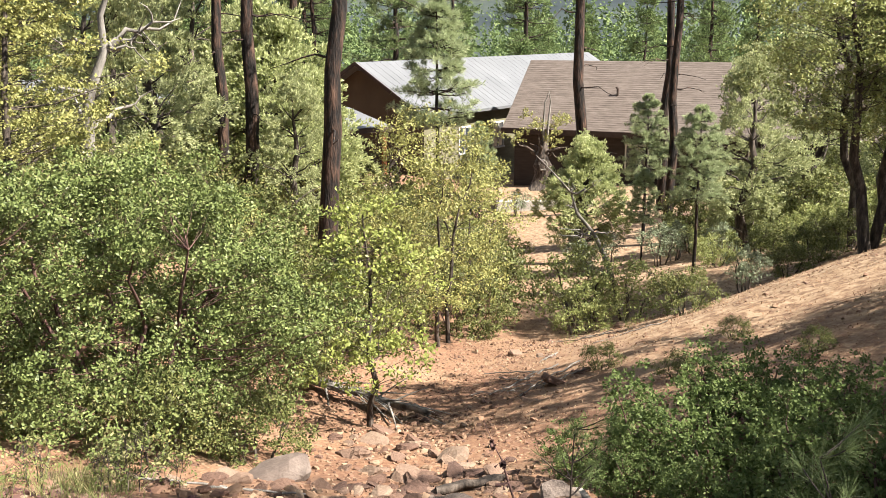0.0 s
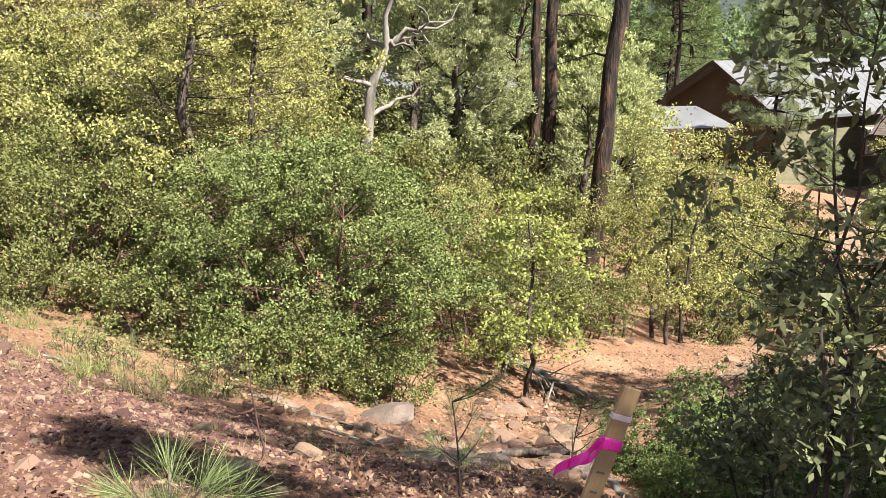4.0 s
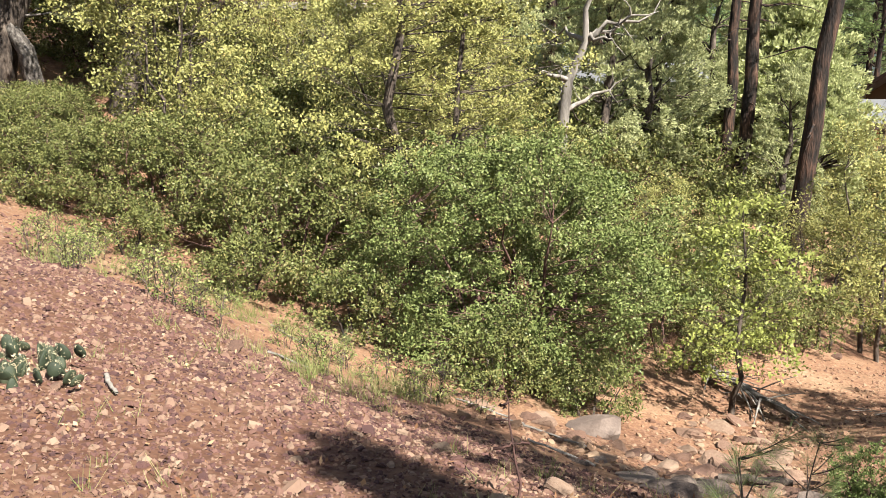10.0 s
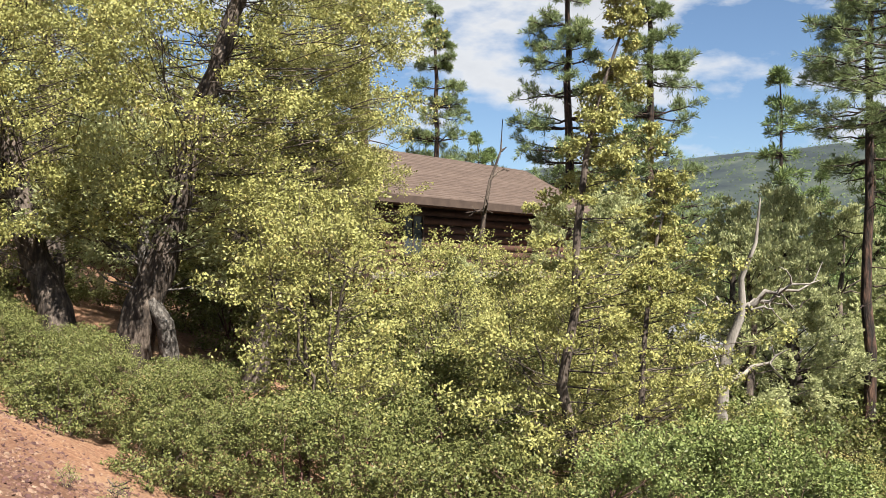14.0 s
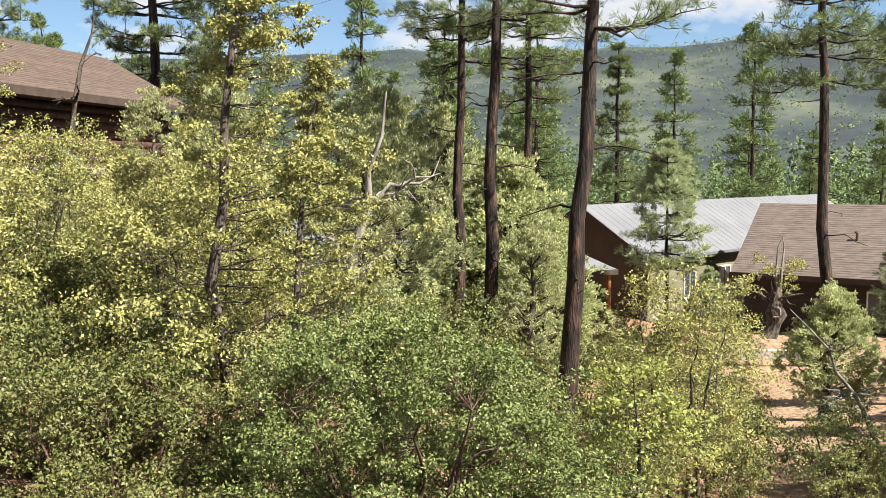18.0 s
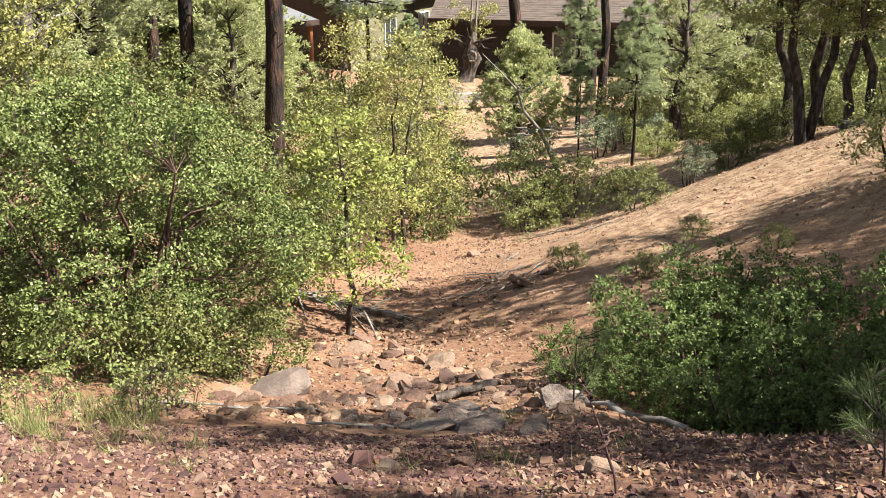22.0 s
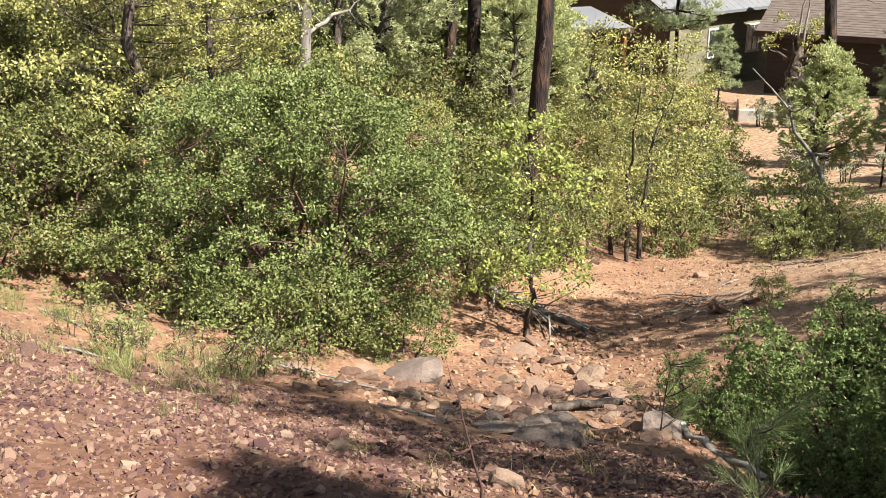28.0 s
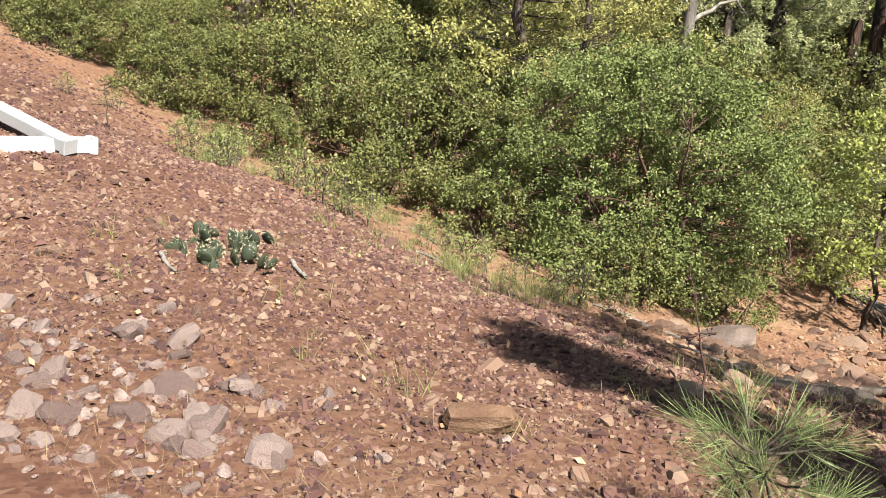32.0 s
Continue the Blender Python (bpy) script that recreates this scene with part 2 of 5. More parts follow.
M_METALROOF = material("pale_metal_roof", [(0.3, (0.0945, 0.0972, 0.103)), (0.6, (0.114, 0.117, 0.124)), (0.8, (0.134, 0.137, 0.145))], scale=0.6, fine=4, rough=0.45, bump=0)
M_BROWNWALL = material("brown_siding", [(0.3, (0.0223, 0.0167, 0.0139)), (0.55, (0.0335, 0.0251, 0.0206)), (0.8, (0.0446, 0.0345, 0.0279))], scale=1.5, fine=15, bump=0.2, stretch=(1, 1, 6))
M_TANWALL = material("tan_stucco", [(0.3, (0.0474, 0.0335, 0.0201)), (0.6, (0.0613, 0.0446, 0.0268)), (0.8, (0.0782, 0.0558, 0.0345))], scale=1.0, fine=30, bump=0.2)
M_GREENWALL = material("sage_siding", [(0.3, (0.1, 0.092, 0.056)), (0.6, (0.13, 0.12, 0.075)), (0.8, (0.155, 0.142, 0.095))], scale=1.2, fine=12, bump=0.2, stretch=(1, 1, 6))
M_CABINROOF = material("weathered_shingle", [(0.3, (0.0418, 0.0279, 0.0223)), (0.5, (0.0613, 0.0424, 0.0335)), (0.72, (0.0836, 0.0602, 0.0491))], scale=2.2, fine=9, bump=0.3, per_object=0.15, stretch=(1, 4, 4))
M_LOG = material("stained_log", [(0.3, (0.0204, 0.00884, 0.0068)), (0.5, (0.0408, 0.0184, 0.0122)), (0.75, (0.0714, 0.034, 0.0218))], scale=4, fine=40, bump=0.4, stretch=(1, 0.15, 1), per_object=0.4)
M_CHINK = material("pale_chinking", [(0.3, (0.223, 0.201, 0.178)), (0.7, (0.307, 0.279, 0.251))], scale=5, bump=0.2)
M_TRIM = material("dark_trim", [(0.3, (0.0306, 0.0204, 0.0163)), (0.7, (0.0544, 0.0374, 0.0286))], scale=3, bump=0.1)
M_PALETRIM = material("pale_trim", [(0.3, (0.451, 0.426, 0.385)), (0.7, (0.574, 0.549, 0.5))], scale=3, bump=0.05)
M_WOOD = material("orange_timber", [(0.3, (0.201, 0.0728, 0.0251)), (0.6, (0.279, 0.112, 0.0446)), (0.8, (0.335, 0.156, 0.0669))], scale=4, fine=40, bump=0.2, stretch=(1, 1, 0.2))
M_CONCRETE = material("concrete", [(0.3, (0.344, 0.312, 0.279)), (0.7, (0.492, 0.459, 0.41))], scale=3, fine=60, bump=0.2)
M_RUBBLE = material("pink_rubble", [(0.1, (0.223, 0.112, 0.0891)), (0.5, (0.324, 0.212, 0.178)), (0.9, (0.413, 0.335, 0.301))], scale=3, island=0.7, bump=0.2)
M_FOREST = leafy("far_pine", (0.0408, 0.0646, 0.0245), (0.0884, 0.129, 0.0476), (0.15, 0.197, 0.0714), (0.231, 0.265, 0.109), gloss=0.7, light=0.2)

M_GLASS = bpy.data.materials.new("window_glass")
M_GLASS.use_nodes = True
g_b = M_GLASS.node_tree.nodes["Principled BSDF"]
g_b.inputs["Base Color"].default_value, g_b.inputs["Roughness"].default_value = (0.03, 0.035, 0.04, 1), 0.06


# ---- mesh helpers ----
class Geo:
    """Collects quads and makes one mesh of them."""

    def __init__(self):
        self.v, self.f, self.n = [], [], 0

    def add(self, v, f):
        v, f = np.asarray(v, float).reshape(-1, 3), np.asarray(f, int).reshape(-1, 4)
        self.v.append(v)
        self.f.append(f + self.n)
        self.n += len(v)
        return self

    def mesh(self, name, mat, smooth=False):
        v, f = np.concatenate(self.v), np.concatenate(self.f)
        me = bpy.data.meshes.new(name)
        me.vertices.add(len(v))
        me.vertices.foreach_set("co", v.astype(np.float32).ravel())
        me.loops.add(4 * len(f))
        me.loops.foreach_set("vertex_index", f.astype(np.int32).ravel())
        me.polygons.add(len(f))
        me.polygons.foreach_set("loop_start", np.arange(0, 4 * len(f), 4, dtype=np.int32))
        me.polygons.foreach_set("loop_total", np.full(len(f), 4, dtype=np.int32))
        me.polygons.foreach_set("use_smooth", np.full(len(f), smooth))
        me.materials.append(mat)
        me.update(calc_edges=True)
        return me


def part(name, geo, mat, parent=None, label="", smooth=False, at=None):
    ob = new(name, geo if isinstance(geo, bpy.types.Mesh) else geo.mesh(name, mat, smooth))
    if parent is not None:
        ob.parent = parent
    if at is not None:
        ob.matrix_basis = at
    if label:
        ob["label"] = label
    return ob


def thing(name, m, label, category, group="", kind=""):
    ob = new(name)
    ob.empty_display_size = 0.1
    ob.matrix_basis = m
    return tagged(ob, label, category, group, kind)


def unit(a):
    return a / np.maximum(np.linalg.norm(a, axis=-1, keepdims=True), 1e-9)


def box(x0, y0, z0, x1, y1, z1, bevel=0.0):
    """A box whose edges are cut by a small chamfer."""
    b = min(bevel, 0.45 * min(x1 - x0, y1 - y0, z1 - z0))
    if b <= 0:
        v = [(x, y, z) for z in (z0, z1) for y in (y0, y1) for x in (x0, x1)]
        return v, [(0, 2, 3, 1), (4, 5, 7, 6), (0, 1, 5, 4), (2, 6, 7, 3), (0, 4, 6, 2), (1, 3, 7, 5)]
    xs, ys, zs = (x0, x0 + b, x1 - b, x1), (y0, y0 + b, y1 - b, y1), (z0, z0 + b, z1 - b, z1)
    v, f = [], []
    for axis in range(3):
        for end in (0, 3):
            ids = []
            for a, c in ((1, 1), (2, 1), (2, 2), (1, 2)):
                k = [0, 0, 0]
                k[axis], k[(axis + 1) % 3], k[(axis + 2) % 3] = end, a, c
                ids.append(len(v))
                v.append((xs[k[0]], ys[k[1]], zs[k[2]]))
            f.append(ids if end else ids[::-1])
    key = {tuple(np.round(p, 6)): i for i, p in enumerate(v)}
    for axis in range(3):
        for a in (0, 3):
            for c in (0, 3):
                q = []
                for along, (p1, p2) in ((1, (a, 1 if c == 0 else 2)), (2, (a, 1 if c == 0 else 2)), (2, (1 if a == 0 else 2, c)), (1, (1 if a == 0 else 2, c))):
                    k = [0, 0, 0]
                    k[axis], k[(axis + 1) % 3], k[(axis + 2) % 3] = along, p1, p2
                    q.append(key[tuple(np.round((xs[k[0]], ys[k[1]], zs[k[2]]), 6))])
                f.append(q if (a == 0) != (c == 0) else q[::-1])
    for a in (0, 3):
        for c in (0, 3):
            for e in (0, 3):
                i, j, k = (1 if a == 0 else 2), (1 if c == 0 else 2), (1 if e == 0 else 2)
                t = [key[tuple(np.round(p, 6))] for p in ((xs[a], ys[j], zs[k]), (xs[i], ys[c], zs[k]), (xs[i], ys[j], zs[e]))]
                f.append([t[0], t[1], t[2], t[2]])
    return v, [q for q in f if len(set(q)) == 4]


def tube(path, radii, sides=7, flat=1.0, wobble=0.0, rng=None):
    path, radii = np.asarray(path, float), np.asarray(radii, float)
    d = unit(np.gradient(path, axis=0))
    ref = np.where(np.abs(d[:, 2:3]) > 0.9, np.array([[1.0, 0, 0]]), np.array([[0, 0, 1.0]]))
    a = unit(np.cross(d, ref))
    b = np.cross(d, a)
    ang = np.arange(sides) * 2 * np.pi / sides
    r = radii[:, None] * np.ones(sides)
    if wobble and rng is not None:
        r = r * (1 + wobble * rng.standard_normal((len(path), sides)))
    v = path[:, None] + r[..., None] * (np.cos(ang)[None, :, None] * a[:, None] + flat * np.sin(ang)[None, :, None] * b[:, None])
    i, j = np.meshgrid(np.arange(len(path) - 1), np.arange(sides), indexing="ij")
    k = (j + 1) % sides
    f = np.stack([i * sides + j, i * sides + k, (i + 1) * sides + k, (i + 1) * sides + j], -1)
    n = len(path) * sides
    caps_v = np.array([path[0], path[-1]])
    cap = [[n, (q + 1) % sides, q, n] for q in range(0)]
    return np.concatenate([v.reshape(-1, 3), caps_v]), f.reshape(-1, 4)


def curve(a, b, bend, steps=5, rng=None, jitter=0.0):
    a, b, bend = (np.asarray(p, float) for p in (a, b, bend))
    t = np.linspace(0, 1, steps)[:, None]
    p = (1 - t) ** 2 * a + 2 * t * (1 - t) * bend + t**2 * b
    if jitter and rng is not None:
        p[1:-1] += rng.normal(0, jitter, (steps - 2, 3))
    return p


def leaves(p, length, width, rng, up=0.35, droop=0.0):
    """A pointed blade at every place of p, turned at random, more or less facing up."""
    n = len(p)
    d = unit(rng.standard_normal((n, 3)) + np.array([0, 0, -droop]))
    nrm = unit(rng.standard_normal((n, 3)) + np.array([0, 0, up * 3]))
    s = unit(np.cross(d, nrm))
    ln, wd = length * rng.uniform(0.65, 1.25, (n, 1)), width * rng.uniform(0.7, 1.2, (n, 1))
    mid = p + d * ln * 0.45
    v = np.stack([p, mid + s * wd / 2, p + d * ln, mid - s * wd / 2], 1)
    return v.reshape(-1, 3), np.arange(4 * n).reshape(-1, 4)


def tufts(p, axis, count, length, width, rng, spread=0.9):
    """Sprays of needles: count of them at every place of p, round its axis."""
    n = len(p)
    base = np.repeat(p, count, 0)
    d = unit(np.repeat(unit(axis), count, 0) + spread * rng.standard_normal((n * count, 3)) * 0.75)
    s = unit(np.cross(d, rng.standard_normal((n * count, 3))))
    ln = length * rng.uniform(0.7, 1.15, (n * count, 1))
    v = np.stack([base + s * width * 0.3, base + d * ln * 0.6 + s * width / 2, base + d * ln, base + d * ln * 0.6 - s * width / 2], 1)
    return v.reshape(-1, 3), np.arange(4 * n * count).reshape(-1, 4)


def rock_geo(rng, sx, sy, sz, rough=0.16, n=4):
    """A broken stone: a rounded block whose faces are knocked flat at random."""
    g = np.linspace(-1, 1, n)
    v, f = [], []
    for axis in range(3):
        for s in (-1, 1):
            a, b = np.meshgrid(g, g, indexing="ij")
            p = np.zeros((n, n, 3))
            p[..., axis], p[..., (axis + 1) % 3], p[..., (axis + 2) % 3] = s, a, b
            i, j = np.meshgrid(np.arange(n - 1), np.arange(n - 1), indexing="ij")
            q = np.stack([i * n + j, (i + 1) * n + j, (i + 1) * n + j + 1, i * n + j + 1], -1).reshape(-1, 4) + len(v) * n * n
            v.append(p.reshape(-1, 3))
            f.append(q if s > 0 else q[:, ::-1])
    v, f = np.concatenate(v), np.concatenate(f)
    _, first, back = np.unique(np.round(v, 4), axis=0, return_index=True, return_inverse=True)
    v, f = v[first], back.ravel()[f]
    v = unit(v) * 0.55 + v * 0.45
    for _ in range(7):
        d = unit(rng.standard_normal(3))
        h = rng.uniform(0.62, 0.92)
        over = np.maximum(v @ d - h, 0)
        v = v - over[:, None] * d
    ph = rng.uniform(0, 6, (3, 3))
    for k in range(3):
        v = v + rough * 0.35 * np.sin(v @ rng.normal(0, 2.6, (3, 3)) + ph[k]) / (k + 1)
    return Geo().add(v * (sx, sy, sz), f)


# ---- lie of the land: a wash that falls away from the gravel bank between two slopes ----
ZY = (-60, -4, 0, 1.5, 2.5, 3, 4, 5, 6, 7, 8.5, 10, 12, 15, 20, 25, 28, 36, 48, 100, 300)
ZZ = (3, 0.8, 0.44, 0.22, 0.07, -0.11, -0.58, -1.05, -1.52, -1.82, -2.12, -2.38, -2.66, -3.35, -4.1, -4.8, -5.3, -5.7, -6, -9, -16)
_table = np.random.default_rng(5).random((64, 64))


def vnoise(x, y):
    xi, yi = np.floor(x).astype(int), np.floor(y).astype(int)
    fx, fy = x - xi, y - yi
    fx, fy = fx * fx * (3 - 2 * fx), fy * fy * (3 - 2 * fy)
    t = lambda a, b: _table[a % 64, b % 64]
    return (t(xi, yi) * (1 - fx) + t(xi + 1, yi) * fx) * (1 - fy) + (t(xi, yi + 1) * (1 - fx) + t(xi + 1, yi + 1) * fx) * fy - 0.5


def lie(x, y):
    x, y = np.asarray(x, float), np.asarray(y, float)
    zc = sum(np.interp(y + o, ZY, ZZ) for o in (-0.35, 0, 0.35)) / 3
    d = x - np.interp(y, (0, 10, 15, 25, 48), (-0.3, -0.3, 1.3, 2.0, 2.5))
    s = np.sqrt(d * d + 1) - 1
    kr = np.interp(y, (0, 3, 6, 14, 20, 30, 48, 80), (0.02, 0.1, 0.33, 0.345, 0.22, 0.13, 0.05, 0.02))
    kl = np.interp(y, (0, 3, 6, 10, 30, 60, 100), (0.1, 0.14, 0.16, 0.22, 0.24, 0.1, 0.03))
    z = zc + np.where(d > 0, kr * np.minimum(s, 5.7), kl * np.minimum(s, 30))
    z = z + 0.09 * np.clip(-x - 5.6, 0, 6) * np.clip((y - 2.5) / 2, 0, 1) * np.clip((16 - y) / 8, 0, 1)
    z = z - 0.6 * np.exp(-(((x - 1.9) / 0.92) ** 2) - ((y - 4.95) / 1.35) ** 2)
    far = np.clip((np.hypot(x, y) - 150) / 300, 0, 1)
    z = z + 0.09 * vnoise(x * 0.8, y * 0.8) + 0.05 * vnoise(x * 2.3 + 9, y * 2.3) + 0.02 * vnoise(x * 6, y * 6 + 4)
    up = np.clip((y - 700) / 1300, 0, 1)
    up = up * up * (3 - 2 * up)
    hill = 262 + 26 * vnoise(x * 0.0012 + 3, y * 0.0004) + 30 * vnoise(x * 0.004, y * 0.004) + 14 * vnoise(x * 0.013, y * 0.011)
    return z + far * 5 * vnoise(x * 0.008, y * 0.008) + up * hill


def on(x, y, lift=0.0):
    return (x, y, float(lie(x, y)) + lift)


gx = np.concatenate([-np.geomspace(2600, 14, 44), np.arange(-13.8, 12, 0.13), np.geomspace(12.2, 2600, 44)])
gy = np.concatenate([-np.geomspace(300, 4.2, 16), np.arange(-4, 30, 0.13), np.geomspace(30.3, 2600, 90)])
GX, GY = np.meshgrid(gx, gy, indexing="ij")
ci, cj = np.meshgrid(np.arange(len(gx) - 1), np.arange(len(gy) - 1), indexing="ij")
nn = len(gy)
quad = np.stack([ci * nn + cj, (ci + 1) * nn + cj, (ci + 1) * nn + cj + 1, ci * nn + cj + 1], -1)

M_GROUND = material("red_soil", [(0.25, (0.0891, 0.039, 0.0212)), (0.42, (0.148, 0.0728, 0.0385)), (0.56, (0.195, 0.11, 0.0602)), (0.75, (0.251, 0.175, 0.105))], scale=0.9, fine=28, detail=9, bump=0.8, bump_dist=0.03)
gt = M_GROUND.node_tree
g_bsdf = next(n for n in gt.nodes if n.type == "BSDF_PRINCIPLED")
g_col = g_bsdf.inputs["Base Color"].links[0].from_socket
g_co, g_sep = gt.nodes.new("ShaderNodeTexCoord"), gt.nodes.new("ShaderNodeSeparateXYZ")
g_rng, g_noise, g_haze_ramp, g_mix = gt.nodes.new("ShaderNodeMapRange"), gt.nodes.new("ShaderNodeTexNoise"), gt.nodes.new("ShaderNodeValToRGB"), gt.nodes.new("ShaderNodeMix")
# far hills: blue haze and cloud-shadow patches are put into the colour
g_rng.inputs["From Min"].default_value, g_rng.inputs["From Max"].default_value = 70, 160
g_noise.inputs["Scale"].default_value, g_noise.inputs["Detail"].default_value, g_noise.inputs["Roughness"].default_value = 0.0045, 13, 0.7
g_haze_ramp.color_ramp.elements.new(0.5)
for el, (p, c) in zip(g_haze_ramp.color_ramp.elements, ((0.42, (0.00952, 0.0156, 0.0204)), (0.53, (0.0218, 0.0313, 0.0292)), (0.66, (0.0646, 0.0734, 0.051)))):
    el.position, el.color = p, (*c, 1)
g_mix.data_type = "RGBA"
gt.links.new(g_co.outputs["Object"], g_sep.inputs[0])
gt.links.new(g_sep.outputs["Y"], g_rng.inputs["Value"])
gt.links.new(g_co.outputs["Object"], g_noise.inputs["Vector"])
gt.links.new(g_noise.outputs["Fac"], g_haze_ramp.inputs["Fac"])
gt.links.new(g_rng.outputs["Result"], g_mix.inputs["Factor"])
g_cell, g_cramp, g_peb = gt.nodes.new("ShaderNodeTexVoronoi"), gt.nodes.new("ShaderNodeValToRGB"), gt.nodes.new("ShaderNodeMix")
g_cell.inputs["Scale"].default_value = 38
g_cramp.color_ramp.elements.new(0.5)
g_cramp.color_ramp.elements.new(0.85)
for el, (p, c) in zip(g_cramp.color_ramp.elements, ((0.1, (0.0558, 0.029, 0.0212)), (0.45, (0.129, 0.0658, 0.0418)), (0.75, (0.195, 0.118, 0.0755)), (0.97, (0.296, 0.228, 0.162)))):
    el.position, el.color = p, (*c, 1)
g_peb.data_type = "RGBA"
g_peb.inputs["Factor"].default_value = 0.5
gt.links.new(g_co.outputs["Object"], g_cell.inputs["Vector"])
gt.links.new(g_cell.outputs["Color"], g_cramp.inputs["Fac"])
gt.links.new(g_col, g_peb.inputs["A"])
gt.links.new(g_cramp.outputs["Color"], g_peb.inputs["B"])
# pale litter and dust beyond the bank
g_lx, g_ly, g_lm, g_lit, g_ln = gt.nodes.new("ShaderNodeMapRange"), gt.nodes.new("ShaderNodeMapRange"), gt.nodes.new("ShaderNodeMath"), gt.nodes.new("ShaderNodeMix"), gt.nodes.new("ShaderNodeTexNoise")
g_ramp2 = gt.nodes.new("ShaderNodeValToRGB")
g_lx.inputs["From Min"].default_value, g_lx.inputs["From Max"].default_value = 0.6, 3.0
g_ly.inputs["From Min"].default_value, g_ly.inputs["From Max"].default_value, g_ly.inputs["To Max"].default_value = 6.0, 11.0, 0.75
g_lm.operation = "MULTIPLY"
g_lit.data_type = "RGBA"
g_ln.inputs["Scale"].default_value, g_ln.inputs["Detail"].default_value, g_ln.inputs["Roughness"].default_value = 7.0, 10, 0.7
g_ramp2.color_ramp.elements.new(0.5)
for el, (p, c) in zip(g_ramp2.color_ramp.elements, ((0.42, (0.0891, 0.0513, 0.0296)), (0.5, (0.206, 0.137, 0.0823)), (0.59, (0.301, 0.228, 0.15)))):
    el.position, el.color = p, (*c, 1)
gt.links.new(g_sep.outputs["X"], g_lx.inputs["Value"])
gt.links.new(g_sep.outputs["Y"], g_ly.inputs["Value"])
gt.links.new(g_lx.outputs["Result"], g_lm.inputs[0])
gt.links.new(g_ly.outputs["Result"], g_lm.inputs[1])
gt.links.new(g_co.outputs["Object"], g_ln.inputs["Vector"])
gt.links.new(g_ln.outputs["Fac"], g_ramp2.inputs["Fac"])
gt.links.new(g_lm.outputs[0], g_lit.inputs["Factor"])
gt.links.new(g_peb.outputs["Result"], g_lit.inputs["A"])
gt.links.new(g_ramp2.outputs["Color"], g_lit.inputs["B"])
g_ny, g_near = gt.nodes.new("ShaderNodeMapRange"), gt.nodes.new("ShaderNodeMix")
g_ny.inputs["From Min"].default_value, g_ny.inputs["From Max"].default_value = 3.6, 5.0
g_near.data_type, g_near.blend_type = "RGBA", "MIX"
g_dust = gt.nodes.new("ShaderNodeMix")
g_dust.data_type, g_dust.blend_type = "RGBA", "MULTIPLY"
g_dust.inputs["Factor"].default_value = 1.0
g_dust.inputs["B"].default_value = (0.52, 0.46, 0.475, 1)
gt.links.new(g_peb.outputs["Result"], g_dust.inputs["A"])
gt.links.new(g_sep.outputs["Y"], g_ny.inputs["Value"])
gt.links.new(g_ny.outputs["Result"], g_near.inputs["Factor"])
gt.links.new(g_dust.outputs["Result"], g_near.inputs["A"])
gt.links.new(g_lit.outputs["Result"], g_near.inputs["B"])
gt.links.new(g_near.outputs["Result"], g_mix.inputs["A"])
gt.links.new(g_haze_ramp.outputs["Color"], g_mix.inputs["B"])
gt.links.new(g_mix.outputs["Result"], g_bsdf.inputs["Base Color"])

ground = new("ground", Geo().add(np.stack([GX, GY, lie(GX, GY)], -1).reshape(-1, 3), quad.reshape(-1, 4)).mesh("ground", M_GROUND, True))
tagged(ground, "red stony soil falling into a dry wash, wooded hills beyond", "ground", kind="structure")


# ---- kinds of plants ----
def clump_points(rng, centres, radii, count, squash=0.8):
    """Places scattered round clump centres, denser near the outside of each clump."""
    per = 8
    d = unit(rng.standard_normal((len(centres) * per, 3)))
    big = np.repeat(radii, per)
    sprays = np.repeat(centres, per, 0) + d * (big * rng.uniform(0.35, 1.0, len(big)))[:, None] * np.array([1, 1, squash])
    k = rng.integers(0, len(sprays), count)
    d = unit(rng.standard_normal((count, 3)))
    r = 0.36 * big[k, None] * rng.uniform(0.1, 1.0, (count, 1)) ** 0.6
    return sprays[k] + d * r * np.array([1, 1, 0.75])


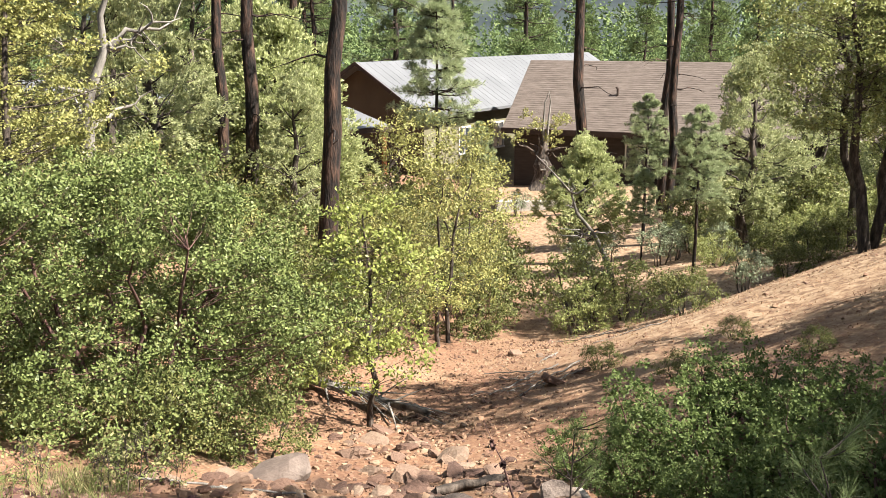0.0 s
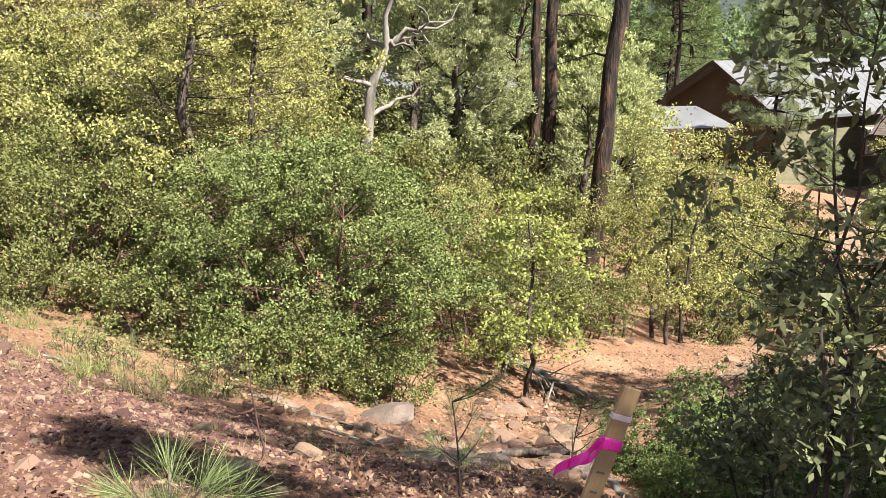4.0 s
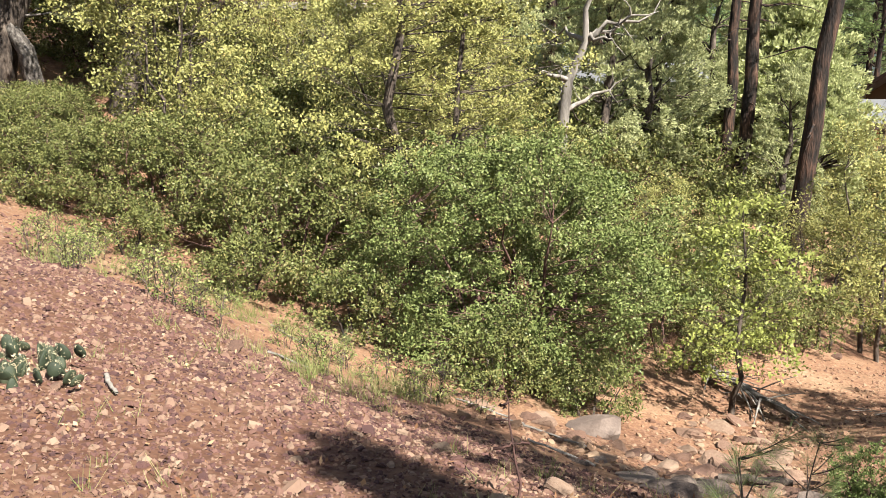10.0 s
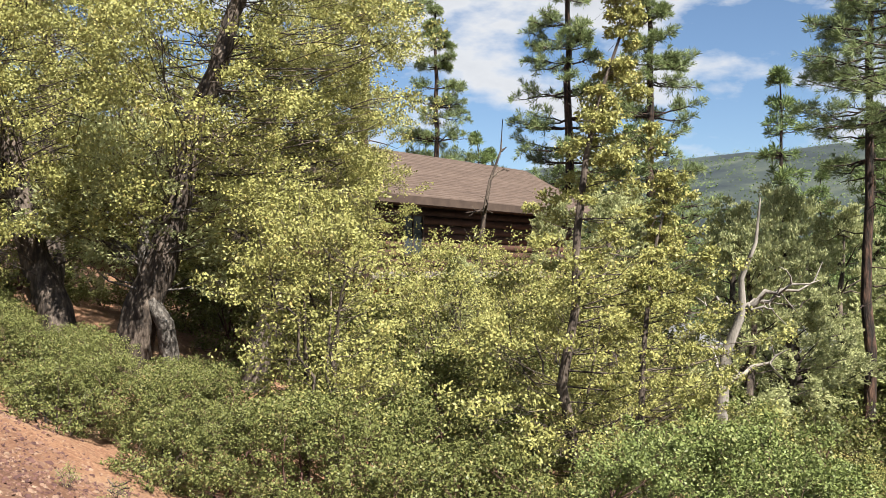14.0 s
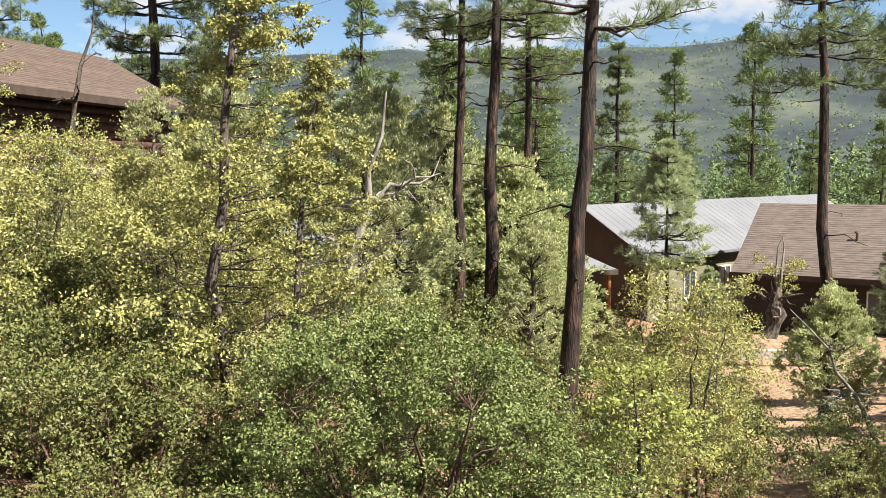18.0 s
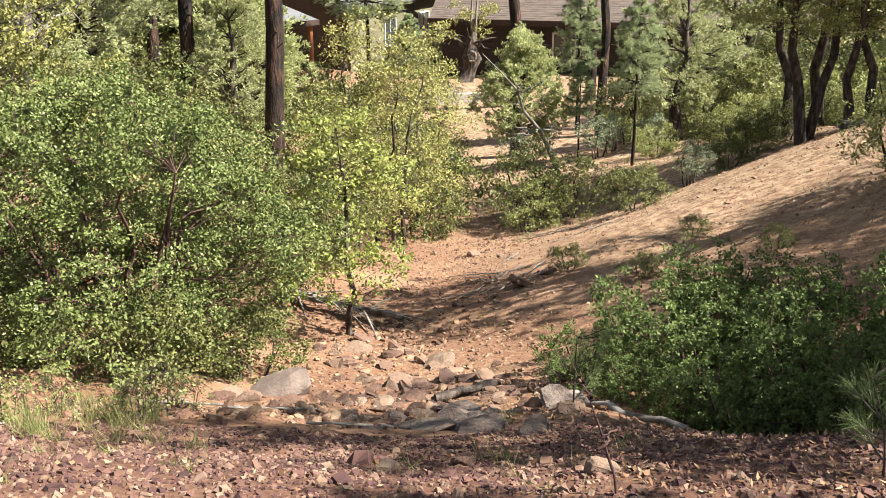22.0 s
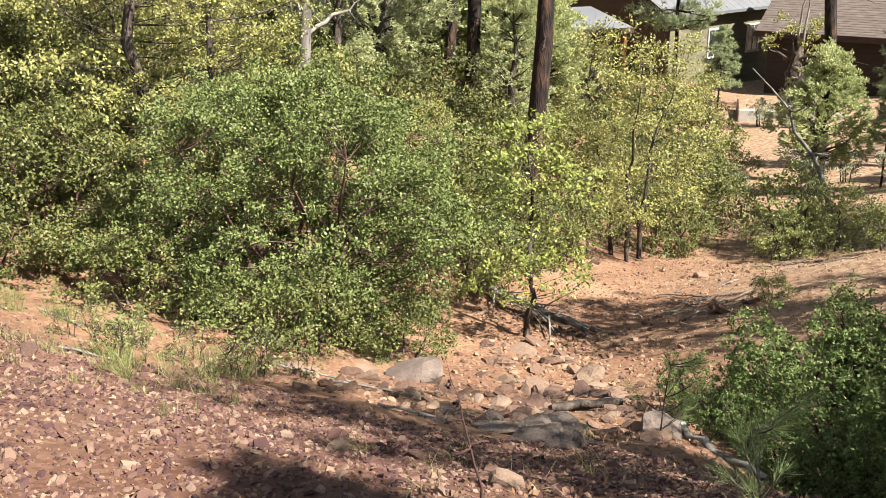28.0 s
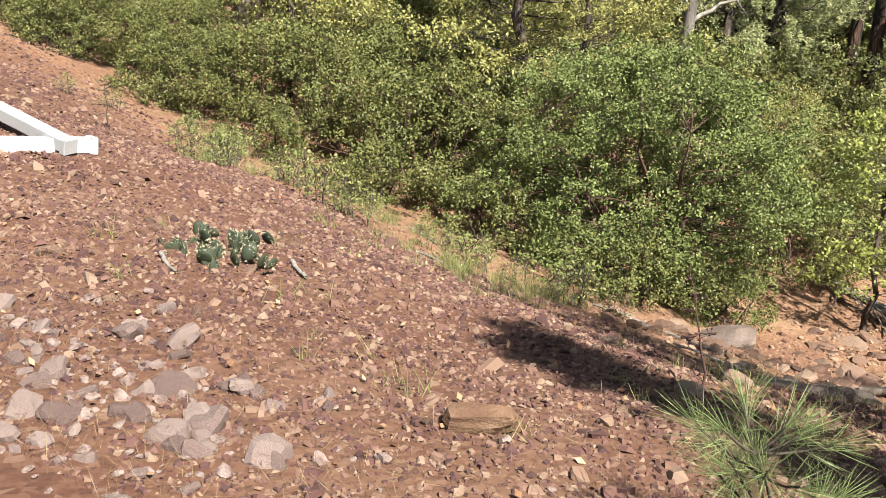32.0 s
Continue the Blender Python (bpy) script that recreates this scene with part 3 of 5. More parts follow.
def broadleaf(name, seed, height, spread, clear, leaf, count, bark, foliage, label, category, trunk_r=0.06, lean=(0, 0), stems=1, clumps=40, clump_r=0.35, peak=0.5, shape=1.0, m=Matrix(), droop=0.1, squash=0.8, wide=0.6, foot_w=0.55, taper=0.0):
    """A tree or shrub of broad leaves: one or more stems, limbs that reach every clump, and a crown of single leaves."""
    rng = np.random.default_rng(seed)
    ob = thing(name, m, label, category)
    wood, twigs = Geo(), Geo()
    u = rng.uniform(0, 1, clumps)
    z = clear + (height - clear) * u
    prof = np.clip(np.where(u < peak, foot_w + (1 - foot_w) * u / peak, ((1 - u) / (1 - peak) * 0.9 + 0.1) ** shape), 0.08, 1)
    ang = rng.uniform(0, 6.283, clumps)
    rad = spread * prof * np.sqrt(rng.uniform(0.12, 1, clumps)) * rng.uniform(0.75, 1.12, clumps)
    bend = (z / height)[:, None] * np.array(lean)
    c = np.stack([rad * np.cos(ang) + bend[:, 0], rad * np.sin(ang) + bend[:, 1], z], 1)
    roots, tops = [], []
    for s in range(stems):
        a = 6.283 * s / stems + rng.uniform(0, 1)
        foot = np.array([math.cos(a), math.sin(a), 0]) * (0.0 if stems == 1 else spread * 0.16)
        head = np.array([lean[0] * 0.92, lean[1] * 0.92, height * (0.93 if stems == 1 else 0.75)]) + (0 if stems == 1 else 1) * np.array([math.cos(a), math.sin(a), 0]) * spread * 0.5
        steps = 9
        path = curve(foot - [0, 0, 0.12], head, (foot + head) / 2 + rng.normal(0, 0.06 * height, 3) * [1, 1, 0], steps, rng, 0.012 * height)
        wood.add(*tube(path, trunk_r * np.linspace(1.15, 0.16, steps) ** 0.9, 8, wobble=0.06, rng=rng))
        roots.append(path)
    fine = np.linspace(0, 1, 41)
    paths = np.concatenate([np.stack([np.interp(fine, np.linspace(0, 1, len(q)), q[:, j]) for j in range(3)], 1) for q in roots])
    for i in range(clumps):
        out = np.min(np.linalg.norm(paths[:, :2] - c[i, :2], axis=1))
        want = np.array([c[i, 0], c[i, 1], max(c[i, 2] - rng.uniform(0.15, 0.6) * out - 0.05, 0.3 * clear + 0.05)])
        k = int(np.argmin(np.linalg.norm((paths - want) * [1, 1, 2.2], axis=1)))
        a = paths[max(k, 2)]
        far = np.linalg.norm(c[i] - a)
        b = (a + c[i]) / 2 + np.array([0, 0, -0.1 * far]) + rng.normal(0, 0.08 * far, 3)
        r0 = max(0.0035, min(trunk_r * 0.3, 0.0045 * far + 0.002))
        twigs.add(*tube(curve(a, c[i], b, 5, rng, 0.03 * far), np.linspace(r0, r0 * 0.25, 5), 4))
        for _ in range(2):
            tip = c[i] + unit(rng.standard_normal(3)) * clump_r * 0.9
            twigs.add(*tube(curve((a + 2 * c[i]) / 3, tip, c[i], 3), [r0 * 0.4, r0 * 0.3, 0.002], 3))
    p = clump_points(rng, c, clump_r * rng.uniform(0.7, 1.25, clumps) * (1 - taper + taper * prof), count, squash)
    p = p[p[:, 2] > 0.04]
    part("trunk", wood, bark, ob, smooth=True)
    part("branchwork", twigs, bark, ob, smooth=True)["kind"] = "stuff"
    part("crown", Geo().add(*leaves(p, leaf, leaf * wide, rng, droop=droop)), foliage, ob)
    return ob


def conifer(name, seed, height, spread, clear, bark, foliage, label, trunk_r, whorls, per_whorl, tuft_n, needles, length, width, shape=0.9, m=Matrix(), lean=(0, 0), limb_r=0.03, sparse=0.0, dead=0, inner=3, category="pine tree"):
    """A pine: straight tapering trunk, tiers of limbs, and sprays of needles along the outer half of every limb."""
    rng = np.random.default_rng(seed)
    ob = thing(name, m, label, category)
    wood, twigs, places, axes = Geo(), Geo(), [], []
    n = 14
    zz = np.linspace(-0.25, height, n)
    path = np.stack([lean[0] * (zz / height) + rng.normal(0, 0.004 * height, n) * 0.6, lean[1] * (zz / height) + rng.normal(0, 0.004 * height, n) * 0.6, zz], 1)
    wood.add(*tube(path, trunk_r * np.linspace(1.12, 0.1, n) ** 0.75, 12 if trunk_r > 0.1 else 7, wobble=0.035, rng=rng))
    for w in range(whorls):
        u = (w + rng.uniform(-0.4, 0.4)) / max(1, whorls - 1)
        u = min(max(u, 0), 1)
        z = clear + (height * 0.985 - clear) * u
        reach = spread * ((1 - u) ** shape * 0.92 + 0.08) * (0.55 + 0.45 * min(1, u * 5 + 0.3))
        for _ in range(per_whorl):
            if rng.uniform() < sparse:
                continue
            a, r = rng.uniform(0, 6.283), reach * rng.uniform(0.6, 1.15)
            base = np.array([np.interp(z, zz, path[:, 0]), np.interp(z, zz, path[:, 1]), z])
            rise = r * rng.uniform(-0.12, 0.3)
            tip = base + np.array([r * math.cos(a), r * math.sin(a), rise])
            mid = (base + tip) / 2 + np.array([0, 0, -0.1 * r])
            line = curve(base, tip, mid, 6, rng, 0.02 * r)
            twigs.add(*tube(line, np.linspace(limb_r * (1.1 - 0.7 * u), 0.006, 6), 5))
            for k in range(tuft_n):
                f = 1 - 0.7 * (k / max(1, tuft_n - 1)) * rng.uniform(0.7, 1.0)
                q = np.array([np.interp(f, np.linspace(0, 1, 6), line[:, i]) for i in range(3)])
                turn = unit(unit(tip - base) * 0.7 + unit(rng.standard_normal(3)) * [0.9, 0.9, 0.45] + [0, 0, 0.25])
                end = q + turn * (0.1 * r + 0.3 * r * (1 - f) + 0.5 * length) * rng.uniform(0.5, 1.15) * (k > 0)
                if k > 0:
                    twigs.add(*tube(np.stack([q, (q + end) / 2 - [0, 0, 0.02 * r], end]), [0.3 * limb_r, 0.22 * limb_r, 0.004], 3))
                    places.append((q * 0.45 + end * 0.55) + [0, 0, 0.02])
                    axes.append(turn + [0, 0, 0.3])
                places.append(end)
                axes.append(turn + [0, 0, 0.2])
    for _ in range(dead):
        z = clear * rng.uniform(0.35, 1.0)
        a, r = rng.uniform(0, 6.283), spread * rng.uniform(0.15, 0.6)
        base = np.array([np.interp(z, zz, path[:, 0]), np.interp(z, zz, path[:, 1]), z])
        tip = base + np.array([r * math.cos(a), r * math.sin(a), -0.15 * r])
        twigs.add(*tube(curve(base, tip, (base + tip) / 2 + [0, 0, 0.15 * r], 5, rng, 0.04 * r), np.linspace(limb_r * 0.7, 0.004, 5), 4))
    part("trunk", wood, bark, ob, smooth=True)
    part("branchwork", twigs, bark, ob, smooth=True)["kind"] = "stuff"
    part("crown", Geo().add(*tufts(np.array(places), np.array(axes), needles, length, width, rng)), foliage, ob)
    return ob


def juniper(name, seed, height, spread, clear, count, label, trunk_r=0.12, m=Matrix(), clumps=60, spray=0.09, foliage=None, lean=(0, 0), bark=None, peak=0.35, point=0.6):
    """A juniper: a forked fibrous trunk and dense upright sprays."""
    rng = np.random.default_rng(seed)
    ob = thing(name, m, label, "juniper tree")
    wood, twigs = Geo(), Geo()
    u = rng.uniform(0, 1, clumps) ** 0.9
    z = clear + (height - clear) * u
    prof = np.where(u < peak, 0.6 + 0.4 * u / peak, ((1 - u) / (1 - peak)) ** point)
    ang = rng.uniform(0, 6.283, clumps)
    rad = spread * np.maximum(prof, 0.1) * np.sqrt(rng.uniform(0.2, 1, clumps)) * rng.uniform(0.8, 1.1, clumps)
    c = np.stack([rad * np.cos(ang) + lean[0] * z / height, rad * np.sin(ang) + lean[1] * z / height, z], 1)
    path = curve((0, 0, -0.15), (lean[0], lean[1], height * 0.9), (0.4 * lean[0] + rng.normal(0, 0.05 * height), 0.4 * lean[1] + rng.normal(0, 0.05 * height), height * 0.45), 9, rng, 0.02 * height)
    wood.add(*tube(path, trunk_r * np.linspace(1.2, 0.12, 9), 9, wobble=0.12, rng=rng))
    for i in range(clumps):
        k = max(1, int(np.argmin(np.abs(path[:, 2] - (c[i, 2] - 0.3 * np.linalg.norm(c[i, :2] - path[:, :2].mean(0)) - 0.1)))))
        far = np.linalg.norm(c[i] - path[k])
        twigs.add(*tube(curve(path[k], c[i], (path[k] + c[i]) / 2 + rng.normal(0, 0.1 * far, 3), 5, rng, 0.03 * far), np.linspace(min(trunk_r * 0.4, 0.02 * far + 0.008), 0.004, 5), 5))
    p = clump_points(rng, c, spread * 0.24 * rng.uniform(0.7, 1.3, clumps), count, 1.15)
    part("trunk", wood, bark or M_OAKBARK, ob, smooth=True)
    part("branchwork", twigs, bark or M_OAKBARK, ob, smooth=True)["kind"] = "stuff"
    out = unit(p - c.mean(0)) + [0, 0, 0.7]
    part("crown", Geo().add(*tufts(p, out, 3, spray, spray * 0.3, rng, 0.7)), foliage or M_JUN, ob)
    return ob


def at(x, y, turn=0.0, size=1.0, sink=0.0):
    return pose(*on(x, y, -sink), 0, 0, turn) @ Matrix.Scale(size, 4)


# ---- shrubs along the rim of the bank ----
manz_label = "dense green manzanita bush with small leathery leaves"
big_bush = broadleaf("manzanita_bush", 11, 2.2, 2.1, 0.0, 0.034, 140000, M_MANZBARK, M_MANZ, "large rounded green manzanita bush on the edge of the wash", "bush", trunk_r=0.032, stems=8, clumps=330, clump_r=0.27, peak=0.45, shape=0.5, m=at(-2.75, 8.0))
low_bush = broadleaf("manzanita_bush", 12, 1.35, 1.5, 0.0, 0.04, 26000, M_MANZBARK, M_THICKET, manz_label, "bush", trunk_r=0.022, stems=6, clumps=120, clump_r=0.26, peak=0.5, shape=0.6, m=at(-5.2, 7.4))
far_bush = broadleaf("manzanita_bush", 14, 1.35, 1.5, 0.0, 0.06, 11000, M_MANZBARK, M_THICKET, "rounded manzanita bush among the trees", "bush", trunk_r=0.022, stems=5, clumps=90, clump_r=0.28, peak=0.5, shape=0.6, m=at(0.7, 18.0))
for x, y, a, s in ((-7.0, 7.2, 40, 0.95), (-8.6, 6.9, 130, 0.72), (-10.2, 6.5, 200, 0.65), (-12.0, 6.2, 260, 0.65), (-9.4, 6.3, 20, 0.62), (-11.1, 6.1, 75, 0.6), (-7.7, 6.5, 310, 0.66), (-9.3, 7.6, 180, 0.62), (-11.0, 7.0, 240, 0.62), (-12.9, 6.7, 100, 0.65), (-6.2, 8.9, 320, 1.15), (-8.3, 8.8, 75, 0.7), (-10.2, 8.0, 10, 0.5), (-13.8, 7.2, 150, 0.6), (-15.6, 6.6, 90, 0.9), (-1.9, 10.4, 15, 0.8), (-1.6, 11.6, 60, 0.8), (-1.0, 12.6, 120, 0.7), (-2.5, 13.0, 200, 0.9), (0.3, 15.4, 280, 0.75), (-4.0, 10.6, 60, 1.3), (-7.6, 11.2, 110, 1.3), (-12.5, 11.5, 20, 1.2), (-10.8, 12.8, 95, 1.2), (-14.5, 12.2, 170, 1.2), (-16.8, 11.6, 250, 1.2), (-9.2, 10.6, 310, 1.1), (-15.0, 14.6, 45, 1.3), (-12.0, 15.0, 120, 1.3), (-18.0, 9.8, 220, 1.2), (-13.4, 17.5, 290, 1.3)):
    copy_thing(low_bush if y < 12 else far_bush, at(x, y, a, s))
skirt = broadleaf("low_shrub", 13, 0.62, 0.75, 0.0, 0.035, 6500, M_OAKBARK, M_THICKET, "low leafy shrub at the foot of taller bushes", "shrub", trunk_r=0.015, stems=5, clumps=40, clump_r=0.2, shape=0.6, m=at(-3.6, 6.6))
for x, y, a, s in ((-2.2, 6.75, 30, 0.9), (-1.5, 7.3, 80, 0.8), (-4.9, 6.35, 140, 0.9), (-6.3, 6.15, 200, 0.9), (-7.8, 5.95, 250, 0.95), (-9.3, 5.7, 300, 1.0), (-10.8, 5.4, 20, 1.0), (-12.5, 5.1, 70, 1.1), (-10.0, 5.9, 110, 0.8), (2.2, 8.7, 110, 0.35), (3.3, 8.2, 160, 0.3), (1.7, 9.9, 10, 0.4), (3.0, 9.6, 220, 0.3), (3.4, 13.2, 0, 0.9), (2.6, 17.2, 90, 0.8), (5.6, 15.3, 50, 0.7), (6.3, 16.2, 190, 0.9), (7.2, 16.8, 30, 1.0), (6.4, 18.6, 260, 1.1), (4.2, 17.0, 110, 0.6)):
    copy_thing(skirt, at(x, y, a, s))

# ---- oaks on the left ----
young_oak = broadleaf("oak_sapling", 21, 2.3, 0.8, 0.55, 0.048, 5200, M_OAKBARK, M_YOUNG, "young oak with bright yellow-green leaves beside the wash", "oak tree", trunk_r=0.031, clumps=85, clump_r=0.2, peak=0.45, shape=0.5, squash=0.55, foot_w=0.7, lean=(-0.05, 0), m=at(-0.72, 9.05))
tall_oak = broadleaf("oak_tree", 22, 6.5, 2.15, 0.9, 0.046, 36000, M_OAKBARK, M_OAK, "slender oak with yellow-green leaves in airy layers", "oak tree", trunk_r=0.075, clumps=185, clump_r=0.34, peak=0.22, shape=1.7, squash=0.4, foot_w=0.6, taper=0.6, lean=(0.35, 0.15), m=at(-4.75, 9.3))
copy_thing(tall_oak, at(-4.1, 9.2, 20, 0.7))
small_oak = broadleaf("oak_tree", 24, 3.6, 1.4, 0.6, 0.05, 11000, M_OAKBARK, M_OAK, "small oak with yellow-green leaves and dark crooked stems", "oak tree", trunk_r=0.034, stems=3, clumps=105, clump_r=0.34, peak=0.5, shape=0.5, squash=0.5, m=at(-5.9, 10.3))
for x, y, a, s in ((-8.3, 11.2, 40, 0.78), (-9.3, 12.6, 90, 0.92), (-7.3, 12.1, 300, 0.85), (-8.6, 8.9, 160, 1.05), (-9.7, 14.4, 250, 1.0), (-7.7, 8.2, 80, 0.95), (-0.75, 13.5, 70, 0.62), (-2.9, 12.6, 10, 0.5), (-7.4, 14.4, 190, 1.05), (0.4, 16.9, 300, 0.85), (-8.1, 13.0, 30, 0.8), (-11.2, 12.0, 210, 1.0), (-6.4, 13.2, 120, 0.9), (-13.4, 6.7, 200, 1.1), (-20.4, 12.5, 60, 2.3), (-18.2, 8.2, 280, 1.8), (-22.5, 9.0, 200, 2.2), (-0.1, 14.2, 140, 1.0)):
    copy_thing(small_oak, at(x, y, a, s))
old_oak = broadleaf("old_oak", 23, 7.6, 3.3, 2.0, 0.055, 84000, M_OAKBARK, M_OAK, "old gnarled oak with a leaning grey trunk and a broad crown", "oak tree", trunk_r=0.26, clumps=270, clump_r=0.5, squash=0.45, peak=0.4, shape=0.5, lean=(1.9, 1.7), m=at(-11.9, 8.4))
for x, y, a, s in ((-12.2, 7.6, 175, 0.92), (-13.0, 5.9, 195, 0.62), (-16.4, 9.8, 110, 1.0), (-15.8, 13.2, 20, 0.95), (-11.0, 10.0, 60, 0.72)):
    copy_thing(old_oak, at(x, y, a, s))

# ---- right bank: oaks, junipers and shrubs ----
bank_oak = broadleaf("oak_tree", 31, 5.3, 1.8, 2.1, 0.065, 10000, M_OAKBARK, M_OAKG, "oak with a bent dark trunk on the shaded bank", "oak tree", trunk_r=0.1, clumps=85, clump_r=0.4, peak=0.4, shape=0.5, squash=0.5, lean=(-0.9, 0.2), m=at(7.6, 17.6))
# the last three copies stand out of view, added to shade slope and wash
for x, y, a, s in ((6.9, 15.5, 40, 0.95), (7.1, 15.75, 220, 0.9), (7.45, 15.0, 100, 0.75), (7.9, 15.2, 0, 0.8), (8.1, 14.6, 190, 0.95), (8.7, 14.7, 300, 1.0), (9.6, 14.4, 170, 1.05), (8.3, 17.8, 100, 1.05), (12.6, 13.0, 80, 1.1), (11.8, 17.2, 130, 1.1), (16.5, 24.5, 20, 1.4), (15.0, 31.0, 90, 1.6), (18.0, 31.5, 210, 1.7), (21.5, 30.0, 330, 1.6), (12.6, 33.0, 150, 1.6), (19.5, 26.0, 140, 1.5), (15.0, 28.0, 250, 1.4), (22.0, 33.0, 80, 1.7), (18.5, 35.0, 300, 1.6), (25.0, 29.0, 200, 1.7), (9.6, 6.8, 160, 1.3), (9.0, 4.8, 300, 1.2), (6.2, 3.4, 40, 1.3)):
    copy_thing(bank_oak, at(x, y, a, s))
bank_juniper = juniper("juniper", 33, 4.6, 1.7, 1.7, 4200, "alligator juniper with checkered grey bark", trunk_r=0.165, m=at(5.65, 8.55), lean=(-0.9, -0.2), bark=M_ALLIGATOR)
round_juniper = juniper("juniper", 34, 3.3, 1.3, 0.9, 13000, "rounded green juniper in front of the brown house", trunk_r=0.09, m=at(3.75, 25.2), peak=0.25, clumps=110, foliage=M_JUNG)
grey_juniper = juniper("juniper", 35, 5.2, 1.5, 0.8, 8500, "tall grey-green juniper among the oaks", trunk_r=0.14, m=at(-6.4, 22.2), peak=0.4)
for x, y, a, s in ((-9.4, 13.2, 20, 0.55), (-8.6, 24.2, 70, 1.15), (-5.1, 26.5, 140, 1.0), (-9.8, 19.6, 30, 1.0), (-3.2, 20.8, 250, 0.75), (-11.6, 24.0, 200, 1.1), (9.4, 25.0, 10, 1.0), (7.4, 23.4, 100, 0.9), (12.4, 26.0, 80, 1.1), (-14.6, 25.5, 110, 1.0), (9.8, 30.5, 40, 1.1), (-6.4, 21.6, 300, 0.85), (-5.9, 19.4, 160, 1.0), (-6.1, 17.8, 220, 0.95), (-6.6, 26.6, 60, 1.3), (-8.0, 26.0, 10, 1.3)):
    copy_thing(grey_juniper, at(x, y, a, s))
for x, y, a, s in ((-4.6, 26.6, 40, 1.7), (-3.3, 24.4, 130, 1.2), (-6.2, 30.0, 200, 1.7)):
    copy_thing(round_juniper, at(x, y, a, s))
# unseen tree, added to throw the narrow shadow across the gravel
shade_juniper = juniper("juniper", 32, 5.6, 0.8, 0.7, 5000, "pointed juniper out of view, added for its shadow on the gravel", trunk_r=0.12, m=at(4.4, 0.95), peak=0.08, point=1.2)
copy_thing(bank_juniper, at(-11.4, 8.8, 50, 0.85))
# two unseen junipers, added to keep sun off the bushes below
dense_juniper = juniper("juniper", 30, 4.6, 1.7, 1.3, 6200, "dense juniper out of view, added to shade the bank bushes", trunk_r=0.17, m=at(5.6, 2.7))
copy_thing(dense_juniper, at(7.2, 5.0, 20))
shade_bush = broadleaf("manzanita_bush", 36, 0.56, 0.6, 0.0, 0.03, 9500, M_MANZBARK, M_DARKLEAF, "dark green leafy bush in the shade of the bank", "bush", trunk_r=0.02, stems=6, clumps=58, clump_r=0.12, peak=0.7, shape=0.35, squash=1.7, m=at(2.05, 4.75))
for x, y, a, s in ((1.0, 6.3, 250, 0.65), (1.3, 5.85, 20, 0.6), (1.6, 5.35, 300, 0.7), (1.8, 5.1, 80, 0.9), (2.3, 4.35, 170, 1.0), (2.6, 4.0, 60, 1.0), (2.3, 5.2, 110, 1.1), (2.8, 4.7, 200, 1.1), (1.9, 6.0, 330, 1.05), (1.6, 6.5, 140, 1.1), (2.2, 6.8, 40, 1.0), (2.6, 6.1, 10, 0.85), (3.3, 4.5, 90, 1.0), (2.0, 4.2, 220, 0.5)):
    copy_thing(shade_bush, at(x, y, a, s))
near_oak = broadleaf("scrub_oak", 37, 2.6, 0.6, 0.25, 0.055, 5600, M_OAKBARK, M_SCRUB, "scrub oak with stiff grey-green leaves beside the path", "scrub oak", trunk_r=0.009, stems=3, clumps=105, clump_r=0.17, peak=0.6, shape=0.4, wide=0.42, m=at(2.3, 2.9))
copy_thing(near_oak, at(3.3, 3.7, 100, 0.8))
broadleaf("scrub_oak", 42, 0.6, 0.45, 0.0, 0.045, 1900, M_OAKBARK, M_SCRUB, "low scrub oak with stiff grey-green leaves in the shade", "scrub oak", trunk_r=0.008, stems=4, clumps=36, clump_r=0.13, peak=0.6, shape=0.4, wide=0.45, m=at(2.1, 3.35))
round_shrub = broadleaf("round_shrub", 38, 0.95, 0.75, 0.1, 0.04, 3600, M_OAKBARK, M_OAKG, "round pale green shrub on the sunlit edge of the bank", "shrub", trunk_r=0.02, stems=4, clumps=50, clump_r=0.18, m=at(4.85, 8.9))
for x, y, a, s in ((2.45, 16.2, 60, 1.5), (3.1, 15.6, 130, 1.1), (1.6, 26.0, 20, 1.4), (2.2, 15.2, 220, 0.9)):
    copy_thing(round_shrub, at(x, y, a, s))
grey_bush = broadleaf("grey_bush", 39, 0.7, 0.42, 0.2, 0.03, 2600, M_OAKBARK, M_SAGE, "small grey-green bush on bare ground", "bush", trunk_r=0.015, stems=4, clumps=36, clump_r=0.13, m=at(4.65, 14.5))
for x, y, a, s in ((3.5, 24.0, 50, 1.3), (5.3, 23.2, 140, 1.5), (5.9, 24.1, 200, 1.4), (1.75, 24.2, 260, 1.0), (4.6, 26.5, 20, 1.3), (6.6, 22.6, 90, 1.2), (3.0, 38.5, 30, 1.5)):
    copy_thing(grey_bush, at(x, y, a, s))
sun_bush = broadleaf("yellow_green_bush", 40, 1.25, 1.25, 0.03, 0.06, 8000, M_OAKBARK, M_OAKG, "sunlit yellow-green bush behind the bank", "bush", trunk_r=0.03, stems=5, clumps=60, clump_r=0.3, peak=0.5, shape=0.6, m=at(9.0, 22.0))
